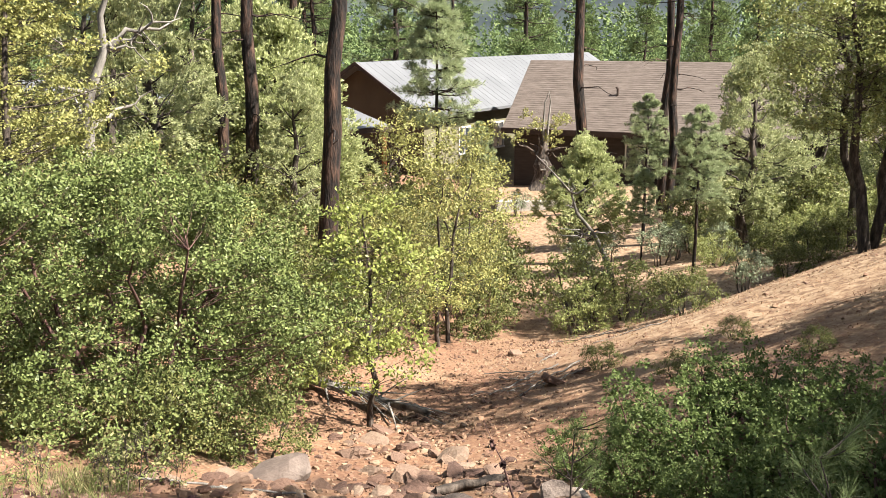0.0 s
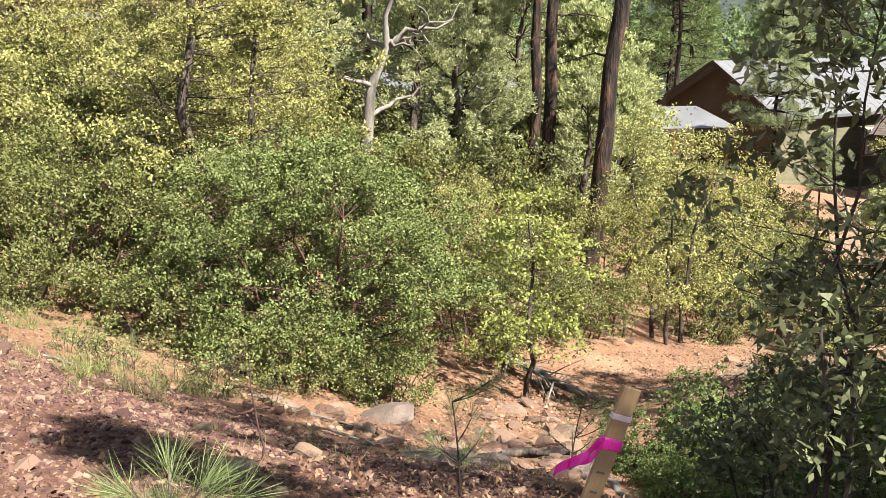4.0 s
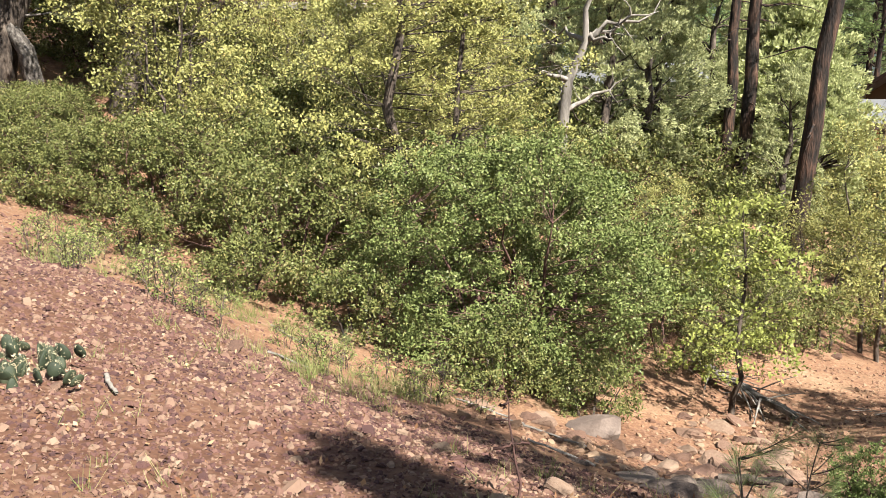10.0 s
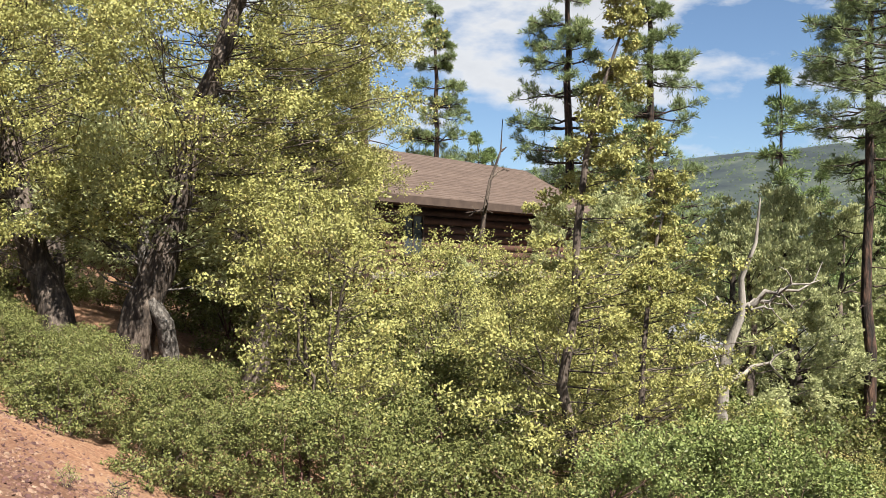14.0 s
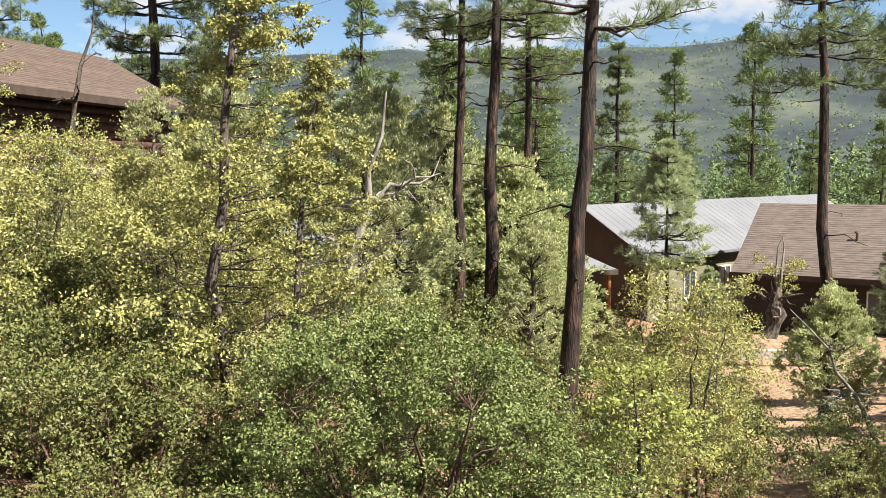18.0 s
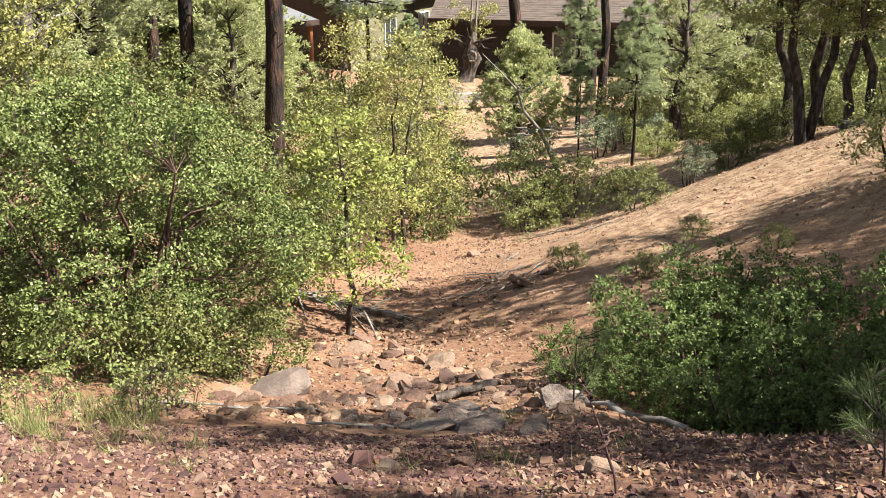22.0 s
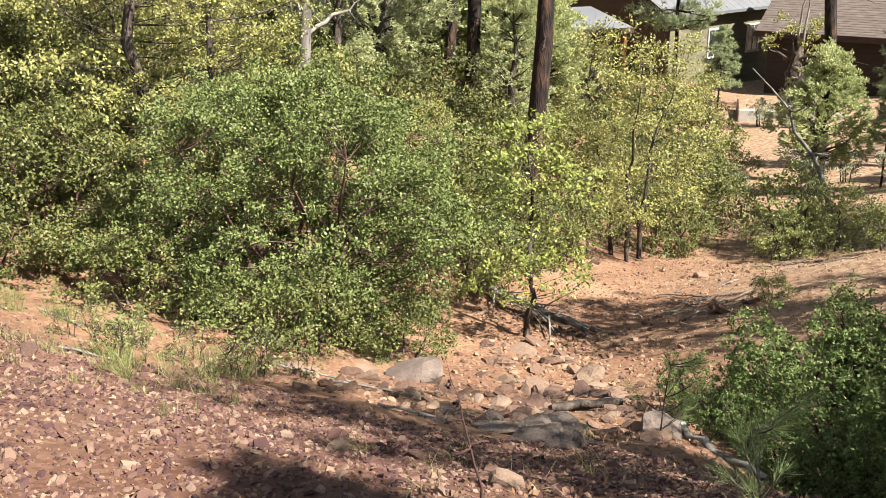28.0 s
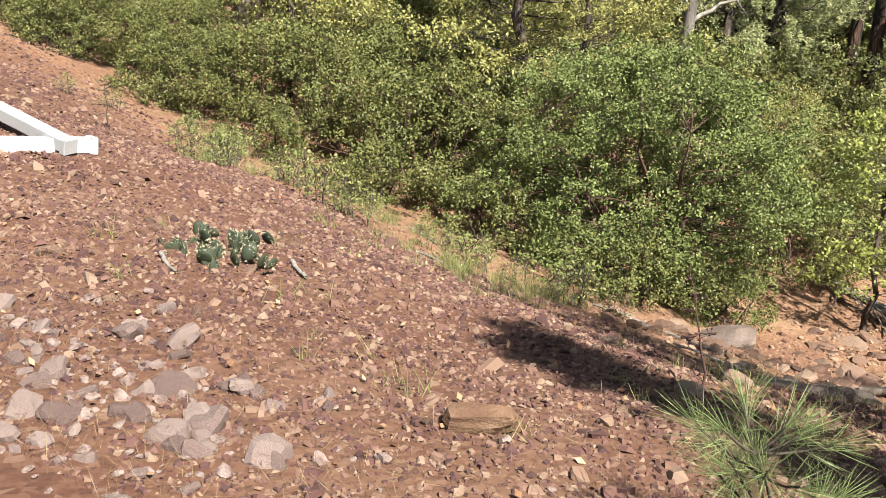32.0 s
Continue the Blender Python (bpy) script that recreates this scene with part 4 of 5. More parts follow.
for x, y, a, s in ((10.8, 21.6, 30, 1.1), (12.6, 22.6, 90, 1.2), (8.2, 24.0, 150, 1.0), (10.2, 25.4, 210, 1.2), (13.2, 26.0, 270, 1.3), (6.8, 25.6, 330, 0.9), (8.8, 27.6, 60, 1.3), (11.6, 29.0, 120, 1.4), (14.6, 30.0, 180, 1.5), (12.0, 19.5, 10, 1.5), (14.0, 20.5, 70, 1.6), (15.5, 23.0, 130, 1.7), (17.0, 25.5, 190, 1.8), (13.0, 23.5, 250, 1.6), (19.0, 28.0, 310, 2.0), (17.5, 21.5, 40, 1.8), (20.5, 24.5, 100, 2.0), (22.0, 30.0, 160, 2.2), (6.2, 21.3, 240, 0.6), (7.4, 20.4, 300, 0.7), (11.0, 17.6, 20, 1.0), (16.0, 33.0, 30, 2.2), (19.0, 36.0, 80, 2.4), (22.5, 38.0, 140, 2.6), (13.0, 34.5, 220, 2.0), (25.5, 35.0, 300, 2.6), (17.0, 40.0, 10, 2.6), (12.8, 16.0, 80, 1.1), (9.6, 17.0, 50, 0.9), (8.4, 18.6, 170, 0.8), (10.6, 15.6, 260, 0.9), (9.2, 19.4, 10, 0.9), (7.6, 19.0, 120, 0.7), (0.9, 28.8, 140, 1.0), (-1.4, 30.5, 200, 1.2), (-0.8, 35.5, 260, 1.2), (-5.5, 33.0, 40, 1.3)):
    copy_thing(sun_bush, at(x, y, a, s))
for x, y, a, s in ((-0.4, 19.6, 100, 1.2), (-1.6, 21.5, 200, 1.2), (0.6, 21.5, 280, 1.0), (0.2, 30.5, 15, 1.4), (-3.0, 31.5, 95, 1.5), (9.5, 23.0, 10, 1.2), (11.8, 24.0, 200, 1.3), (7.6, 27.0, 60, 1.3), (10.5, 28.5, 150, 1.5), (14.0, 27.0, 40, 1.5), (-5.5, 17.0, 70, 1.2), (-3.4, 18.5, 10, 1.1), (-7.0, 17.5, 150, 1.3), (-6.0, 20.0, 60, 1.5), (-8.5, 21.0, 20, 1.6), (-5.0, 24.0, 210, 1.5), (-10.0, 22.0, 90, 1.7), (-3.6, 30.0, 300, 1.5), (-12.5, 20.0, 130, 1.7), (-8.0, 29.0, 10, 1.8)):
    copy_thing(far_bush, at(x, y, a, s))

# ---- ponderosa pines ----
ponderosa = conifer("ponderosa_pine", 41, 13.5, 3.4, 7.4, M_BARK, M_PINE, "tall ponderosa pine with dark reddish bark", 0.175, 15, 6, 12, 24, 0.19, 0.011, m=at(-2.17, 17.3), lean=(0.86, 0.8), limb_r=0.036, sparse=0.3, dead=8)
pond_b = conifer("ponderosa_pine", 42, 15.5, 2.4, 8.0, M_BARK, M_PINE, "tall ponderosa pine with a bare lower trunk", 0.155, 16, 6, 12, 22, 0.2, 0.014, m=at(-4.15, 20.7), lean=(0.35, 0.6), limb_r=0.03, dead=9)
for x, y, a, s in ((4.05, 28.0, 60, 1.15), (-5.45, 23.9, 20, 0.95), (-4.45, 29.7, 30, 1.0), (6.9, 29.3, 10, 0.95), (8.4, 37.0, 200, 1.15), (-16.6, 19.0, 80, 1.0)):
    copy_thing(pond_b, at(x, y, a, s))
full_pine = conifer("ponderosa_pine", 43, 14.5, 2.9, 2.6, M_BARK, M_PINE, "full-crowned ponderosa pine against the sky", 0.2, 22, 6, 9, 22, 0.25, 0.02, m=at(-22.0, 39.2, 0, 1.35), limb_r=0.045)
for x, y, a, s in ((-17.2, 37.6, 70, 0.92), (-36.0, 47.4, 150, 1.0), (-3.2, 68.0, 220, 0.87), (-8.6, 62.0, 20, 0.78)):
    copy_thing(full_pine, at(x, y, a, s))
young_pine = conifer("young_pine", 44, 4.9, 1.0, 2.2, M_BARK, M_GREYPINE, "young pine with a thin trunk and grey-green needles", 0.055, 14, 7, 9, 20, 0.13, 0.009, m=at(5.35, 20.2, 0, 0.72), limb_r=0.016, shape=0.55, category="pine tree")
for x, y, a, s in ((-0.2, 34.2, 300, 2.25), (1.35, 36.0, 40, 1.1), (5.1, 24.4, 110, 0.7), (6.3, 30.0, 20, 1.3)):
    copy_thing(young_pine, at(x, y, a, s))

# ---- woods behind the houses ----
rngf = np.random.default_rng(50)
far_a = conifer("pine_tree", 51, 17, 3.0, 4.0, M_BARK, M_FOREST, "tall pine in the woods behind the houses", 0.2, 19, 5, 7, 6, 0.52, 0.06, m=at(-14, 62), limb_r=0.05)
far_b = conifer("pine_tree", 52, 19, 2.6, 7.0, M_BARK, M_FOREST, "tall bare-stemmed pine in the woods behind the houses", 0.2, 16, 5, 7, 6, 0.52, 0.06, m=at(6, 72), limb_r=0.05, dead=6)
for ob in (far_a, far_b):
    ob["group"] = "pines behind the houses"
for i in range(92):
    y = rngf.uniform(58, 135)
    x = rngf.uniform(-0.85, 0.55) * y
    if -7 < x < 24 and y < 78:
        continue
    copy_thing(far_a if i % 2 else far_b, at(x, y, rngf.uniform(0, 360), rngf.uniform(0.7, 1.1)))
wood = Geo()
for i in range(1100):
    y = rngf.uniform(120, 700) if i < 600 else rngf.uniform(135, 260)
    x = rngf.uniform(-0.95, 0.6) * y
    h, r = rngf.uniform(11, 19), rngf.uniform(2.0, 3.4)
    n = 80 if i < 600 else 180
    u = rngf.uniform(0, 1, n) ** 0.8
    a = rngf.uniform(0, 6.283, n)
    rad = r * (1 - u) ** 0.8 * rngf.uniform(0.3, 1, n) + 0.2
    p = np.stack([x + rad * np.cos(a), y + rad * np.sin(a), float(lie(x, y)) + h * (0.22 + 0.78 * u)], 1)
    wood.add(*leaves(p, 1.0 if i < 600 else 0.62, 0.6 if i < 600 else 0.36, rngf, up=0.2))
for i in range(9000):
    y = rngf.uniform(650, 1950)
    x = rngf.uniform(-1.0, 0.6) * y
    p = np.array([[x, y, float(lie(x, y)) + rngf.uniform(1, 5)]] * 5) + rngf.normal(0, 2.2, (5, 3))
    wood.add(*leaves(p, 2.8, 2.0, rngf, up=0.1))
tagged(new("distant_woods", wood.mesh("distant_woods", M_FOREST)), "pine woods filling the valley below the hills", "woods", kind="stuff")


# ---- houses ----
def prism_wall(length, depth, base, eave, ridge=None):
    """Walls of a house in its own frame: length along x, depth along y; with ridge, gables rise at both ends to the middle of the depth."""
    g = Geo().add(*box(0, 0, base, length, depth, eave))
    if ridge is not None:
        for x in (0.0, length - 0.2):
            v = [(x, 0, eave), (x + 0.2, 0, eave), (x + 0.2, depth / 2, ridge), (x, depth / 2, ridge), (x, depth, eave), (x + 0.2, depth, eave)]
            g.add(v, [(0, 1, 2, 3), (3, 2, 5, 4)])
            g.add([v[0], v[3], v[4], tuple((np.array(v[0]) + np.array(v[4])) / 2)], [(0, 1, 2, 3)])
            g.add([v[1], v[2], v[5], tuple((np.array(v[1]) + np.array(v[5])) / 2)], [(3, 2, 1, 0)])
    return g


def roof_slab(x0, x1, y0, z0, y1, z1, thick=0.16):
    v = [(x0, y0, z0), (x1, y0, z0), (x1, y1, z1), (x0, y1, z1)]
    v = v + [(x, y, z - thick) for x, y, z in v]
    return Geo().add(v, [(0, 1, 2, 3), (7, 6, 5, 4), (0, 4, 5, 1), (1, 5, 6, 2), (2, 6, 7, 3), (3, 7, 4, 0)])


def window(parent, x, y, z, w, h, frame_mat, m=None):
    """A window on a wall that faces -y: frame, sill and two panes."""
    f = Geo()
    for b in ((x - w / 2 - 0.07, y - 0.07, z, x - w / 2, y + 0.02, z + h), (x + w / 2, y - 0.07, z, x + w / 2 + 0.07, y + 0.02, z + h), (x - w / 2 - 0.07, y - 0.07, z + h, x + w / 2 + 0.07, y + 0.02, z + h + 0.08), (x - 0.025, y - 0.06, z, x + 0.025, y + 0.02, z + h)):
        f.add(*box(*b))
    win = part("window", f, frame_mat, parent, at=m)
    part("sill", Geo().add(*box(x - w / 2 - 0.1, y - 0.12, z - 0.07, x + w / 2 + 0.1, y + 0.02, z)), frame_mat, win)
    for s in (-1, 1):
        part("pane", Geo().add(*box(x + min(0, s) * w / 2 + 0.025 * (s > 0), y - 0.03, z, x + max(0, s) * w / 2 - 0.025 * (s < 0), y - 0.01, z + h)), M_GLASS, win)
    return win


def shingle_rows(parent, x0, x1, y0, z0, y1, z1, rows, mat):
    """Courses of shingle along the slope, each lapping over the one below."""
    for k in range(rows):
        a, b = k / rows, (k + 1.15) / rows
        ya, yb, za, zb = y0 + (y1 - y0) * a, y0 + (y1 - y0) * min(b, 1), z0 + (z1 - z0) * a, z0 + (z1 - z0) * min(b, 1)
        v = [(x0, ya, za + 0.014), (x1, ya, za + 0.014), (x1, yb, zb + 0.004), (x0, yb, zb + 0.004), (x0, ya, za), (x1, ya, za)]
        part("shingle_course", Geo().add(v, [(0, 1, 2, 3), (4, 5, 1, 0)]), mat, parent)


brown = thing("brown_house", pose(3.55, 48.2, 0, 0, 0, -23), "single-storey dark brown house with a brown shingle roof", "house")
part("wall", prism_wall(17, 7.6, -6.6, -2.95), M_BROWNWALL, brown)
b_roof = part("roof", roof_slab(-0.45, 17.5, -0.6, -3.1, 3.8, 0.05), M_SHINGLE, brown, "brown asphalt shingle roof")
part("roof", roof_slab(-0.45, 17.5, 8.2, -3.1, 3.8, 0.05), M_SHINGLE, brown)
shingle_rows(b_roof, -0.45, 17.5, -0.6, -3.1, 3.8, 0.05, 34, M_SHINGLE)
part("fascia", Geo().add(*box(-0.5, -0.68, -3.34, 17.5, -0.604, -3.06, 0.01)), M_TRIM, brown)
part("gable", Geo().add([(0.0, 0, -2.95), (0.0, 3.8, -0.2), (0.0, 7.6, -2.95), (0.0, 3.8, -2.95)], [(0, 3, 2, 1)]), M_BROWNWALL, brown)
window(brown, 6.1, 0, -4.9, 1.0, 1.15, M_PALETRIM)
window(brown, 11.8, 0, -4.9, 1.2, 1.15, M_PALETRIM)
part("vent_pipe", Geo().add(*tube([(4.7, 1.6, -1.75), (4.7, 1.6, -1.2), (4.62, 1.6, -1.12)], [0.06, 0.06, 0.06], 8)), M_TRIM, brown, "dark roof vent pipe")
patio = part("patio", Geo().add(*box(2.2, 39.8, -6.4, 6.2, 42.6, -5.35, 0.05)), M_GROUND)
tagged(part("terrace_edge", Geo().add(*box(2.2, 39.65, -6.4, 6.2, 39.79, -5.3, 0.03)), M_CONCRETE), "pale concrete edging of the terrace", "edging")
tagged(patio, "raised orange earth terrace with a pale concrete edge", "terrace")

metal = thing("metal_roofed_house", pose(-4.1, 49.6, 0, 0, 0, 56.6), "house with a pale metal roof, tan gable and sage siding", "house")
part("wall", Geo().add(*box(0.3, -3.6, -6.8, 26, 3.6, -2.2)), M_GREENWALL, metal, "sage green horizontal siding")
part("gable", Geo().add([(0.28, -3.6, -2.2), (0.28, 3.6, -2.2), (0.28, 0.6, -0.42), (0.28, -0.6, -0.42)], [(0, 3, 2, 1)]).add([(0.28, -3.6, -6.8), (0.28, 3.6, -6.8), (0.28, 3.6, -2.2), (0.28, -3.6, -2.2)], [(0, 3, 2, 1)]), M_TANWALL, metal, "tan stucco gable")
for s in (-1, 1):
    r = part("roof", roof_slab(-0.5, 26.5, s * 4.1, -2.45, 0, 0.02, 0.14), M_METALROOF, metal, "pale grey standing-seam roof")
    for k in range(44):
        x = -0.3 + 0.6 * k
        v = [(x - 0.02, s * 4.1, -2.449), (x + 0.02, s * 4.1, -2.449), (x + 0.02, 0, 0.021), (x - 0.02, 0, 0.021)]
        v = [(a, b, c + 0.008) for a, b, c in v] + v
        part("seam", Geo().add(v, [(0, 1, 2, 3), (4, 5, 1, 0), (1, 5, 6, 2), (3, 7, 4, 0)]), M_METALROOF, r)
    part("barge_board", Geo().add([(-0.54, s * 4.1, -2.62), (-0.5, s * 4.1, -2.62), (-0.5, 0, -0.14), (-0.54, 0, -0.14), (-0.54, s * 4.1, -2.42), (-0.5, s * 4.1, -2.42), (-0.5, 0, 0.06), (-0.54, 0, 0.06)], [(0, 3, 7, 4), (1, 5, 6, 2), (4, 7, 6, 5), (0, 1, 2, 3), (0, 4, 5, 1)]), M_TRIM, metal)
for x in (4.0, 7.5, 11.0):
    window(metal, x, -3.6, -4.7, 1.0, 1.3, M_PALETRIM)

porch = thing("porch", pose(-2.4, 41.0, 0, 0, 0, 38), "open porch with a pale low roof on orange timber posts", "porch")
part("roof", roof_slab(-5.2, 0.2, -0.2, -2.35, 3.2, -1.75, 0.12), M_METALROOF, porch, "pale low metal roof")
part("fascia", Geo().add(*box(-5.2, -0.26, -2.56, 0.2, -0.204, -2.34)), M_TRIM, porch)
for x in (-4.9, -2.5, -0.1):
    part("post", Geo().add(*box(x - 0.08, -0.08, -6.2, x + 0.08, 0.08, -2.47, 0.012)), M_WOOD, porch, "orange timber post")
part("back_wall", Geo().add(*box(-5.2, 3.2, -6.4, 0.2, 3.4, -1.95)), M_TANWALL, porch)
part("deck", Geo().add(*box(-5.2, -0.2, -6.4, 0.2, 3.2, -5.5)), M_WOOD, porch)
window(porch, -1.6, 3.2, -4.7, 1.1, 1.3, M_PALETRIM)
window(porch, -3.7, 3.2, -4.7, 1.1, 1.3, M_PALETRIM)

pile = Geo()
rr = np.random.default_rng(8)
for i in range(160):
    a, r = rr.uniform(0, 6.283), 0.95 * math.sqrt(rr.uniform())
    g = rock_geo(rr, *(rr.uniform(0.07, 0.17, 3)), n=3)
    pile.add(g.v[0] + (r * math.cos(a), r * math.sin(a), 0.85 * (1 - r) + 0.05), g.f[0])
tagged(part("rubble_pile", pile, M_RUBBLE, at=pose(*on(-2.35, 38.5, -0.02))), "heap of pinkish broken rubble on bare earth", "rubble", kind="stuff")

grey_house = thing("grey_roofed_house", pose(-17.5, 47.5, 0, 0, 0, 12), "house with a pale grey roof seen through the trees", "house")
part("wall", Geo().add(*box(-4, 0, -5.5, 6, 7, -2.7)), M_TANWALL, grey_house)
part("roof", roof_slab(-4.5, 6.5, -0.6, -2.75, 3.5, -0.9), M_METALROOF, grey_house, "pale grey metal roof")
part("roof", roof_slab(-4.5, 6.5, 7.6, -2.75, 3.5, -0.9), M_METALROOF, grey_house)
window(grey_house, 0.5, 0, -4.6, 1.2, 1.1, M_PALETRIM)

far_house = thing("far_house", pose(17.3, 165, 0, 0, 0, 5), "small house with a pinkish roof among the pines", "house")
part("wall", Geo().add(*box(-5, 0, -13, 5, 6, -4.6)), M_PALETRIM, far_house)
part("roof", roof_slab(-5.6, 5.6, -0.8, -4.7, 3, -2.9, 0.3), M_RUBBLE, far_house, "pinkish roof")
part("roof", roof_slab(-5.6, 5.6, 6.8, -4.7, 3, -2.9, 0.3), M_RUBBLE, far_house)

# ---- log cabin on the left ----
cabin = thing("log_cabin", pose(-18.7, 16.0, 0, 0, 0, 90), "two-storey log cabin with dark logs, pale chinking and a brown roof", "cabin")
c_base = -0.6
part("chinking", Geo().add(*box(0.1, 0.14, c_base, 17.9, 5.9, 4.25)), M_CHINK, cabin, "pale mortar chinking")
rc = np.random.default_rng(6)
for k in range(18):
    z = c_base + 0.14 + 0.27 * k
    part("log", Geo().add(*tube([(-0.4, 0.14, z), (6, 0.14, z), (12, 0.14, z), (18.4, 0.14, z)], [0.14] * 4, 10, wobble=0.03, rng=rc)), M_LOG, cabin, smooth=True)
    part("log", Geo().add(*tube([(0.14, -0.4, z + 0.13), (0.14, 3, z + 0.13), (0.14, 6.4, z + 0.13)], [0.14] * 3, 10, wobble=0.03, rng=rc)), M_LOG, cabin, smooth=True)
c_roof = part("roof", roof_slab(-0.9, 18.9, -0.75, 4.2, 3.0, 6.25, 0.18), M_CABINROOF, cabin, "weathered brown shingle roof")
part("roof", roof_slab(-0.9, 18.9, 6.75, 4.2, 3.0, 6.25, 0.18), M_CABINROOF, cabin)
shingle_rows(c_roof, -0.9, 18.9, -0.75, 4.2, 3.0, 6.25, 26, M_CABINROOF)
part("fascia", Geo().add(*box(-0.9, -0.83, 3.98, 18.9, -0.754, 4.24, 0.01)), M_TRIM, cabin)
part("balcony", Geo().add(*box(3.5, -1.5, 1.75, 13, -0.02, 1.95, 0.02)), M_DEAD, cabin, "weathered grey balcony floor")
for x in np.arange(3.7, 13, 2.2):
    part("balcony_post", Geo().add(*box(x - 0.07, -1.45, c_base, x + 0.07, -1.31, 1.75, 0.01)), M_LOG, cabin)
part("door", Geo().add(*box(5.3, -0.05, c_base + 0.5, 6.3, 0.0, c_base + 2.2, 0.01)), M_WOOD, cabin, "orange timber door")
window(cabin, 7.5, 0, 2.5, 0.9, 1.2, M_TRIM)
window(cabin, 8.6, 0, 0.2, 1.1, 1.1, M_PALETRIM)


# ---- dead wood ----
def dead_tree(name, seed, m, height, r, label, limbs, mat=M_DEAD, lean=(0, 0), category="dead tree", spread=0.5):
    rng = np.random.default_rng(seed)
    ob = thing(name, m, label, category)
    path = curve((0, 0, -0.1), (lean[0], lean[1], height), (lean[0] * 0.2 + rng.normal(0, 0.06 * height), lean[1] * 0.2, height * 0.55), 9, rng, 0.015 * height)
    part("trunk", Geo().add(*tube(path, r * np.linspace(1.1, 0.1, 9), 8, wobble=0.1, rng=rng)), mat, ob, smooth=True)
    for i in range(limbs):
        k = rng.integers(3, 8)
        a, ln = rng.uniform(0, 6.283), height * spread * rng.uniform(0.3, 1.0) * (1.1 - k / 10)
        tip = path[k] + np.array([math.cos(a) * ln, math.sin(a) * ln, ln * rng.uniform(-0.1, 0.6)])
        b = curve(path[k], tip, (path[k] + tip) / 2 + rng.normal(0, 0.2 * ln, 3), 7, rng, 0.05 * ln)
        g = Geo().add(*tube(b, np.linspace(r * 0.38, 0.006, 7), 5))
        for _ in range(3):
            q = b[rng.integers(2, 6)]
            g.add(*tube(curve(q, q + unit(rng.standard_normal(3)) * ln * 0.35, q + rng.normal(0, 0.1 * ln, 3), 4), [r * 0.14, r * 0.1, r * 0.07, 0.004], 4))
        part("limb", g, mat, ob, smooth=True)
    return ob


dead_tree("dead_tree", 61, at(-5.0, 13.8), 4.9, 0.13, "bleached dead tree with twisting bare limbs", 7, lean=(0.5, 0.2), spread=0.45)
dead_tree("dead_snag", 62, at(-12.95, 19.2), 6.4, 0.11, "dead snag with short broken branches", 9, M_OAKBARK, lean=(0.5, 0), spread=0.18)
dead_tree("leaning_sapling", 63, at(3.1, 17.0), 2.9, 0.055, "dead sapling bent over and leaning across the path", 6, M_DEAD, lean=(-1.5, -0.3), spread=0.35)
dead_tree("bare_twig", 64, at(0.28, 2.58), 0.45, 0.006, "bare dark twig of a dead seedling", 9, M_MANZBARK, lean=(-0.16, 0.12), spread=0.3)
dead_tree("bare_twig", 65, at(-5.15, 3.6), 0.42, 0.006, "small bare shrub on the gravel bank", 8, M_OAKBARK, spread=0.6)

hollow = thing("hollow_oak", at(4.35, 43.2), "gnarled hollow oak stump with a dark cavity and dead top", "oak tree")
rh = np.random.default_rng(66)
hp = curve((-0.5, 0, -0.2), (0.1, 0, 2.6), (0.25, 0, 0.9), 9, rh, 0.04)
part("trunk", Geo().add(*tube(hp, np.interp(np.linspace(0, 1, 9), (0, 0.5, 0.62, 1), (0.42, 0.3, 0.4, 0.16)), 10, wobble=0.12, rng=rh)), M_OAKBARK, hollow, smooth=True)
part("cavity_rim", Geo().add(*tube([(0.08 + 0.17 * math.cos(a), -0.34, 1.55 + 0.22 * math.sin(a)) for a in np.linspace(0, 6.283, 13)], [0.06] * 13, 6)), M_DEAD, hollow, "weathered rim round the cavity")
# no real opening: a dark block gives the hollow its shade
part("cavity", Geo().add(*box(-0.06, -0.36, 1.38, 0.22, -0.3, 1.72, 0.05)), M_INKSHADE, hollow, "dark block painted as the shade inside the hollow")
for i in range(8):
    a = rh.uniform(0, 6.283)
    tip = np.array([1.3 * math.cos(a), 0.7 * math.sin(a), rh.uniform(1.8, 3.4)]) if i < 6 else np.array([0.3, 0, 5.4 - i * 0.1])
    part("limb", Geo().add(*tube(curve(hp[6], tip, (hp[7] + tip) / 2 + rh.normal(0, 0.2, 3), 6, rh, 0.06), np.linspace(0.1, 0.015, 6), 6)), M_DEAD if i > 5 else M_OAKBARK, hollow, smooth=True)
cp = clump_points(rh, np.stack([rh.uniform(-1.3, 1.2, 14), rh.uniform(-0.7, 0.7, 14), rh.uniform(2.5, 3.9, 14)], 1), np.full(14, 0.35), 1500)
part("crown", Geo().add(*leaves(cp, 0.1, 0.06, rh)), M_OAK, hollow)


